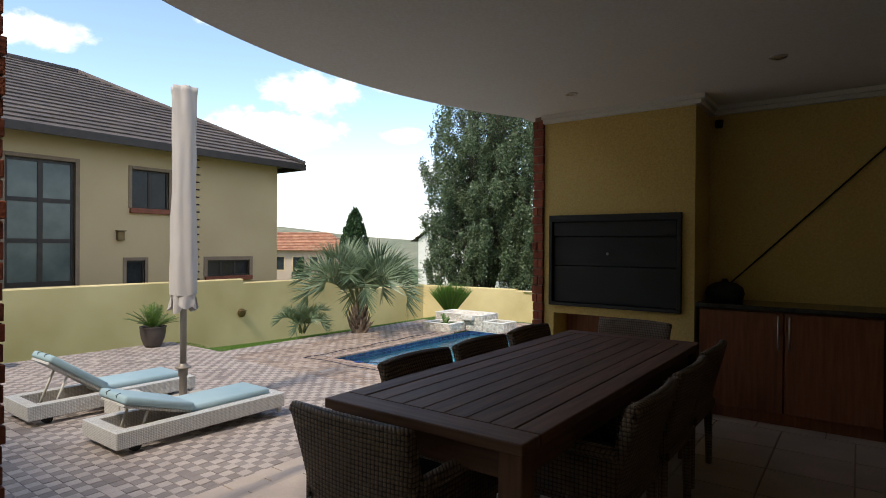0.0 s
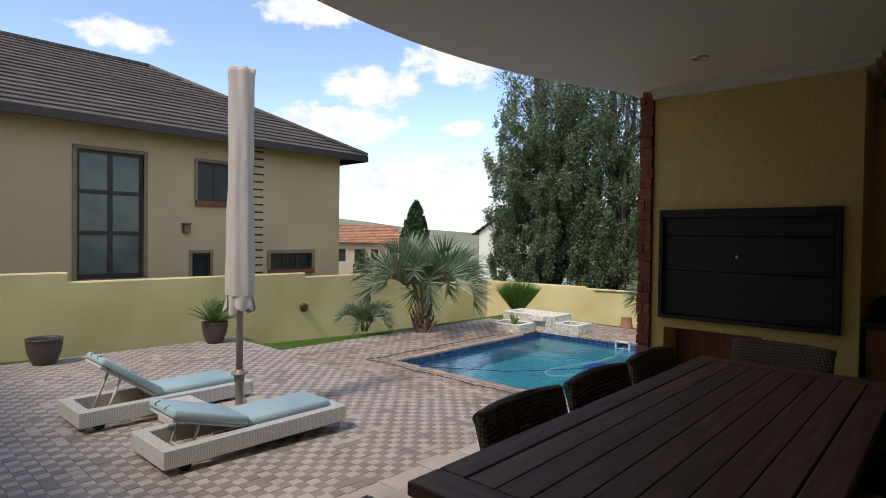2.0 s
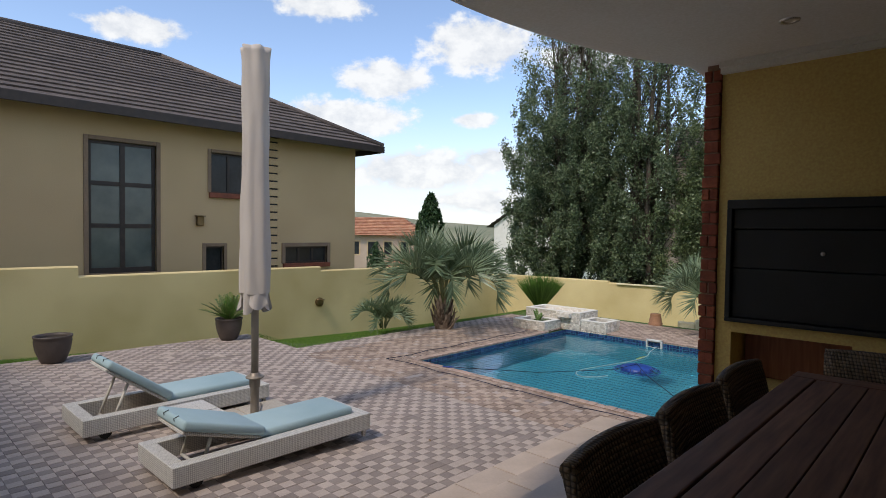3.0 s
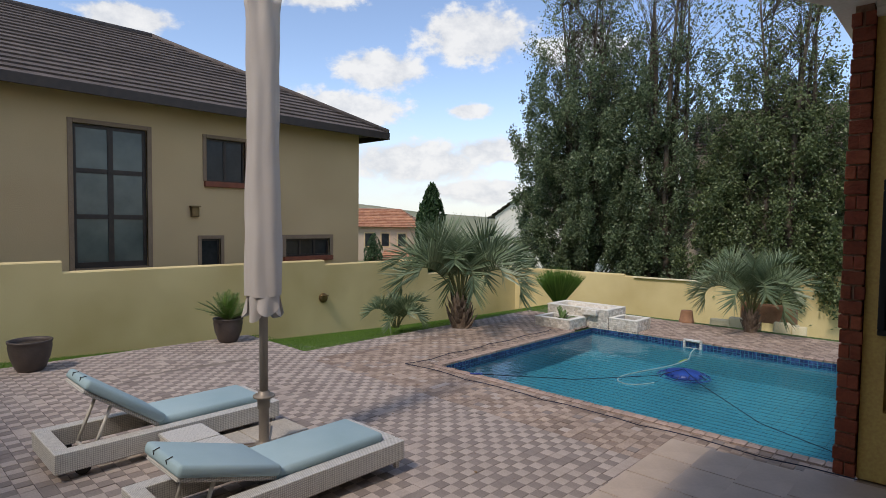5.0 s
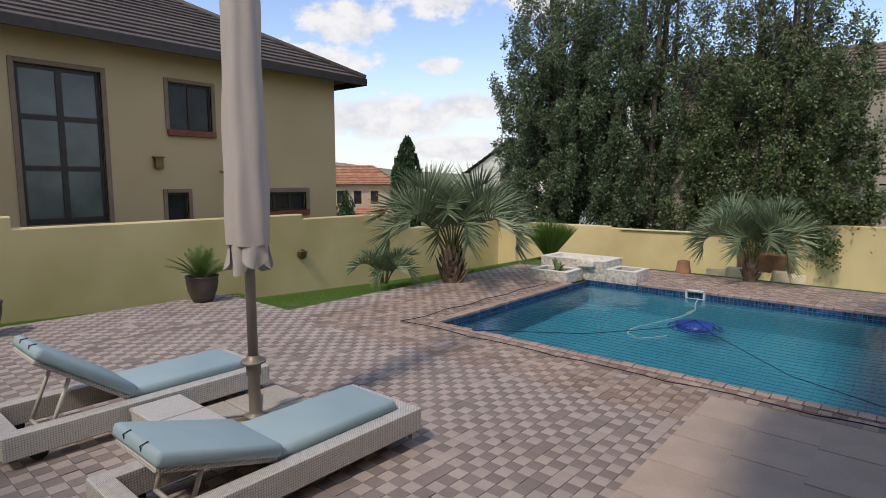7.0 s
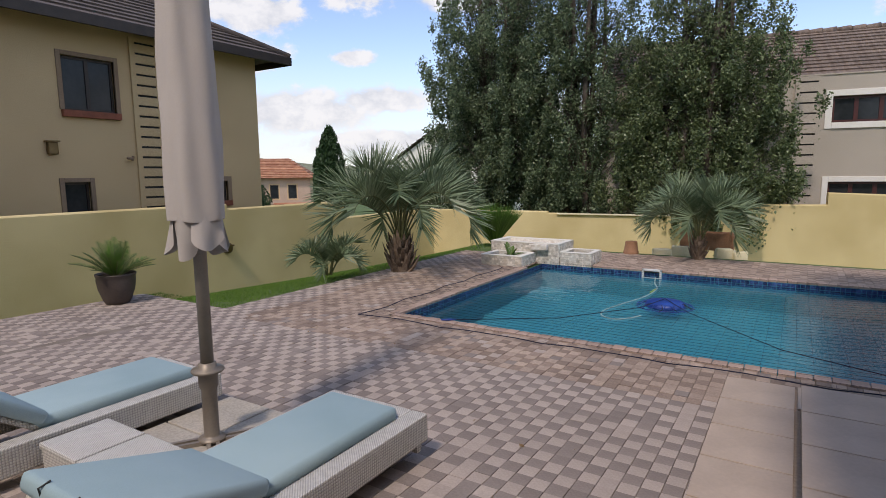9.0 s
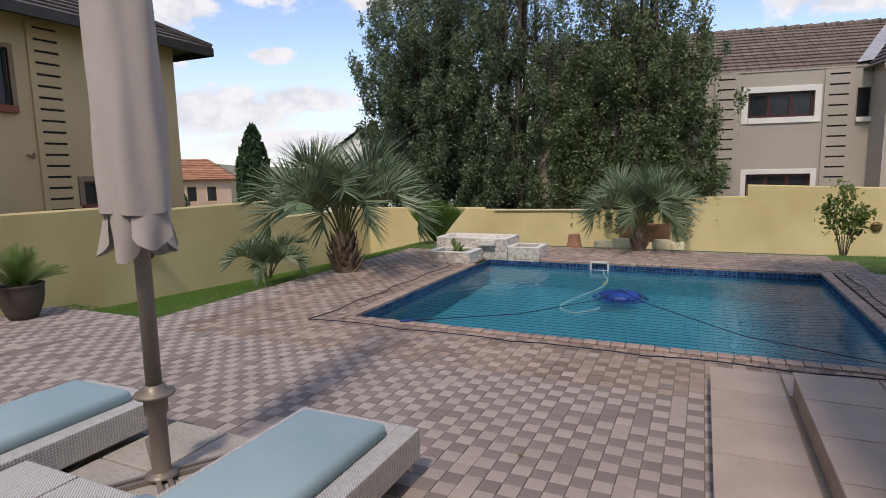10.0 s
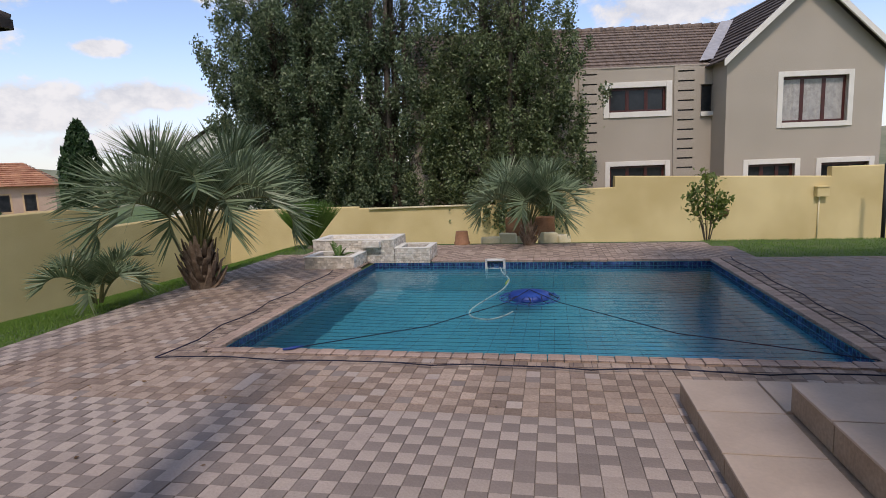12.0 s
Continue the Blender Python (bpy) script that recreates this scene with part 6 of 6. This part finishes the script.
# hanging valance flaps
for k in range(6):
    bm = bmesh.new()
    a0 = k * math.tau / 6 + 0.2
    grid = []
    for q in range(13):
        u = q / 12
        a = a0 + u * 1.22
        drop = 0.15 + 0.06 * math.sin(math.pi * u) ** 0.7 + 0.03 * math.sin(k * 2.1)
        col = []
        for j in range(6):
            v = j / 5
            r = 0.130 + (0.024 * math.sin(u * math.tau + k * 1.3) + 0.004) * v ** 1.3 + 0.02 * v * math.sin(k * 2.7)
            col.append(bm.verts.new((r * math.cos(a), r * math.sin(a), 1.455 - GL - drop * v)))
        grid.append(col)
    for p, q in zip(grid, grid[1:]):
        for j in range(5):
            bm.faces.new((p[j], q[j], q[j + 1], p[j + 1]))
    part("valance_flap", bm, M_CANVAS, canopy, "", True)
ribs = bmesh.new()
for k in range(8):
    a = k * math.tau / 8
    tube(ribs, [(0.06 * math.cos(a), 0.06 * math.sin(a), 3.6), (0.095 * math.cos(a), 0.095 * math.sin(a), 1.20)], 0.008, 5)
part("ribs", ribs, M_POLE, umb)
for k in range(4):
    dx, dy = (-1, 1, 1, -1)[k], (-1, -1, 1, 1)[k]
    s = mesh_ob("base_slab", boxed(-0.20, 0.20, -0.232, 0.232, 0, 0.048, bevel=0.008), M_SLAB)
    s.matrix_basis = pose(-6.29 + dx * 0.205, 3.44 + dy * 0.237, GL - 0.005)
    tagged(s, "square concrete ballast slab under the umbrella", "slab", "ballast slabs")

# grass tufts along the walls
rng_np = np.random.default_rng(101)


def blades(name, n, place, size):
    c = []
    while len(c) < n:
        x, y = place()
        if not holds_paving(x, y):
            c.append((x, y, level(x, y) - 0.02))
    c = np.array(c)
    d = rng_np.normal(size=(n, 3)) * 0.35
    d[:, 2] = 1
    L = (size * rng_np.uniform(0.5, 1.3, n))[:, None]
    s = np.stack([rng_np.normal(size=n), rng_np.normal(size=n), np.zeros(n)], axis=1)
    s /= np.linalg.norm(s, axis=1)[:, None]
    verts = np.stack([c - s * 0.004, c + s * 0.004, c + d * L], axis=1).reshape(-1, 3)
    ob = new(name, mesh_from_arrays(name, verts, np.arange(n * 3).reshape(-1, 3), [M_BLADES]))
    return tagged(ob, "short green lawn grass beside the paving", "grass", kind="stuff")


blades("grass", 60000, lambda: (rng_np.uniform(-13.9, -9.4), rng_np.uniform(5.8, 14.5)), 0.034)
blades("grass", 16000, lambda: (rng_np.uniform(-13.9, -11.65), rng_np.uniform(-1, 5.95)), 0.034)
blades("grass", 30000, lambda: (rng_np.uniform(-1.9, 3.8), rng_np.uniform(11.4, 17.5)), 0.034)

# dry leaves blown over the paving
rng_np = np.random.default_rng(111)
spots = []
while len(spots) < 90:
    u = rng_np.random()
    cx_, cy_, sp = ((-9.0, 9.0, 0.7) if u < 0.55 else (-7.6, 6.6, 0.9) if u < 0.8 else (-6.0, 4.5, 1.3))
    x, y = cx_ + rng_np.normal() * sp, cy_ + rng_np.normal() * sp
    if holds_paving(x, y):
        spots.append((x, y, level(x, y) + 0.032))
M_DRY = leafy("dry_leaf", (0.12, 0.06, 0.025), (0.30, 0.19, 0.09), 0.8, 0.1)
me = leaf_mesh("dry_leaves", np.array(spots), 0.04, M_DRY, rng_np, 0.0, 0.6)
co = np.zeros(len(me.vertices) * 3, dtype=np.float32)
me.vertices.foreach_get("co", co)
co = co.reshape(-1, 4, 3)
mid = np.array(spots)[:, None, 2]
co[:, :, 2] = mid + (co[:, :, 2] - mid) * 0.22
me.vertices.foreach_set("co", co.ravel())
tagged(new("dry_leaves", me), "brown dry leaves scattered on the paving", "leaves", kind="stuff")

# ---------------------------------------------------------------- separate pieces: coping bricks, floor tiles, near cobbles
cope = boxed(-0.058, 0.058, -0.064, 0.064, 0.0, 0.036, bevel=0.006)
cope_me = bpy.data.meshes.new("coping_brick")
cope.to_mesh(cope_me)
cope.free()
cope_me.materials.append(M_COPING)
rng = random.Random(4)
spots = []
n = int((POOL[1] - POOL[0]) / 0.122)
for k in range(n + 1):
    x = POOL[0] + 0.02 + k * 0.122
    spots.append((x, POOL[2] - 0.062, 0))
    if x > -6.45:
        spots.append((x, POOL[3] + 0.062, 0))
n = int((POOL[3] - POOL[2]) / 0.122)
for k in range(n + 1):
    y = POOL[2] + 0.02 + k * 0.122
    if y < 10.5:
        spots.append((POOL[0] - 0.062, y, 90))
    spots.append((POOL[1] + 0.062, y, 90))
for x, y, r in spots:
    ob = new("coping_brick", cope_me)
    ob.parent = pool
    ob.matrix_basis = pose(x, y, rng.uniform(-0.003, 0.003), rng.uniform(-1, 1), rng.uniform(-1, 1), r + rng.uniform(-1, 1))


def tile_mesh(w, d):
    b = boxed(-w / 2, w / 2, -d / 2, d / 2, 0, 0.014, bevel=0.003)
    me = bpy.data.meshes.new("floor_tile")
    b.to_mesh(me)
    b.free()
    me.materials.append(M_TILE)
    return me


TS = 0.455
tread_me, square_me = tile_mesh(0.428, TS - 0.010), tile_mesh(TS - 0.010, TS - 0.010)
cross_me = tile_mesh(TS - 0.010, 0.428)
for k, (sx, sy) in enumerate(STEPS[:3]):
    z = (k + 1) * R - 0.0125
    y = sy - TS / 2
    while y > -3.2:
        ob = new("floor_tile", tread_me)
        ob.parent = terrace
        ob.matrix_basis = pose(sx + 0.214 - 0.008, y, z)
        y -= TS
    x = sx + 0.43 + TS / 2
    while x < -2.3:
        ob = new("floor_tile", cross_me)
        ob.parent = terrace
        ob.matrix_basis = pose(x, sy - 0.214 + 0.008, z)
        x += TS
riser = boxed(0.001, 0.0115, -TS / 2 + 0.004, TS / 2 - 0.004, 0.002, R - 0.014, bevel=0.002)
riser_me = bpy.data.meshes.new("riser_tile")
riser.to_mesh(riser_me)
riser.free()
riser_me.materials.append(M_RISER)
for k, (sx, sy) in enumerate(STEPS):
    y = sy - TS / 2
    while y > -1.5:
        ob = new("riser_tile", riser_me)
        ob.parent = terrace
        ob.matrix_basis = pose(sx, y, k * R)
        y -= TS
for i in range(13):
    for j in range(20):
        x, y = -2.6 + TS * (i + 0.5) - 0.008, 4.9 - TS * (j + 0.5) + 0.008
        if j > 17:
            continue
        ob = new("floor_tile", square_me)
        ob.parent = terrace
        ob.matrix_basis = pose(x, y, F - 0.0125)
for i in range(10):
    for j in range(1):
        ob = new("floor_tile", square_me)
        ob.parent = terrace
        ob.matrix_basis = pose(-0.74 + TS * i, 5.14 + TS * j, F - 0.0125)

cob = bmesh.new()
lo = [cob.verts.new((dx * (PW / 2 - 0.0012), dy * (PD / 2 - 0.0006), -0.012)) for dx, dy in ((-1, -1), (1, -1), (1, 1), (-1, 1))]
hi = [cob.verts.new((dx * (PW / 2 - 0.0024), dy * (PD / 2 - 0.0018), 0.0)) for dx, dy in ((-1, -1), (1, -1), (1, 1), (-1, 1))]
cob.faces.new(hi)
for k in range(4):
    cob.faces.new((lo[k], lo[(k + 1) % 4], hi[(k + 1) % 4], hi[k]))
meshes = []
for q in (M_PAVE_LO, M_PAVE_DO):
    me = bpy.data.meshes.new("cobble")
    cob.to_mesh(me)
    me.materials.append(q)
    meshes.append(me)
cob.free()
rng = random.Random(8)
for i, j in near_cells:
    tone = (i + j) % 2
    if rng.random() < 0.04:
        tone = 1 - tone
    ob = new("cobble", meshes[tone])
    ob.parent = paving
    ob.matrix_basis = pose(i * PW, j * PD, level(i * PW, j * PD) + 0.022 + rng.uniform(-0.002, 0.002), rng.uniform(-0.6, 0.6), rng.uniform(-0.6, 0.6), 0)
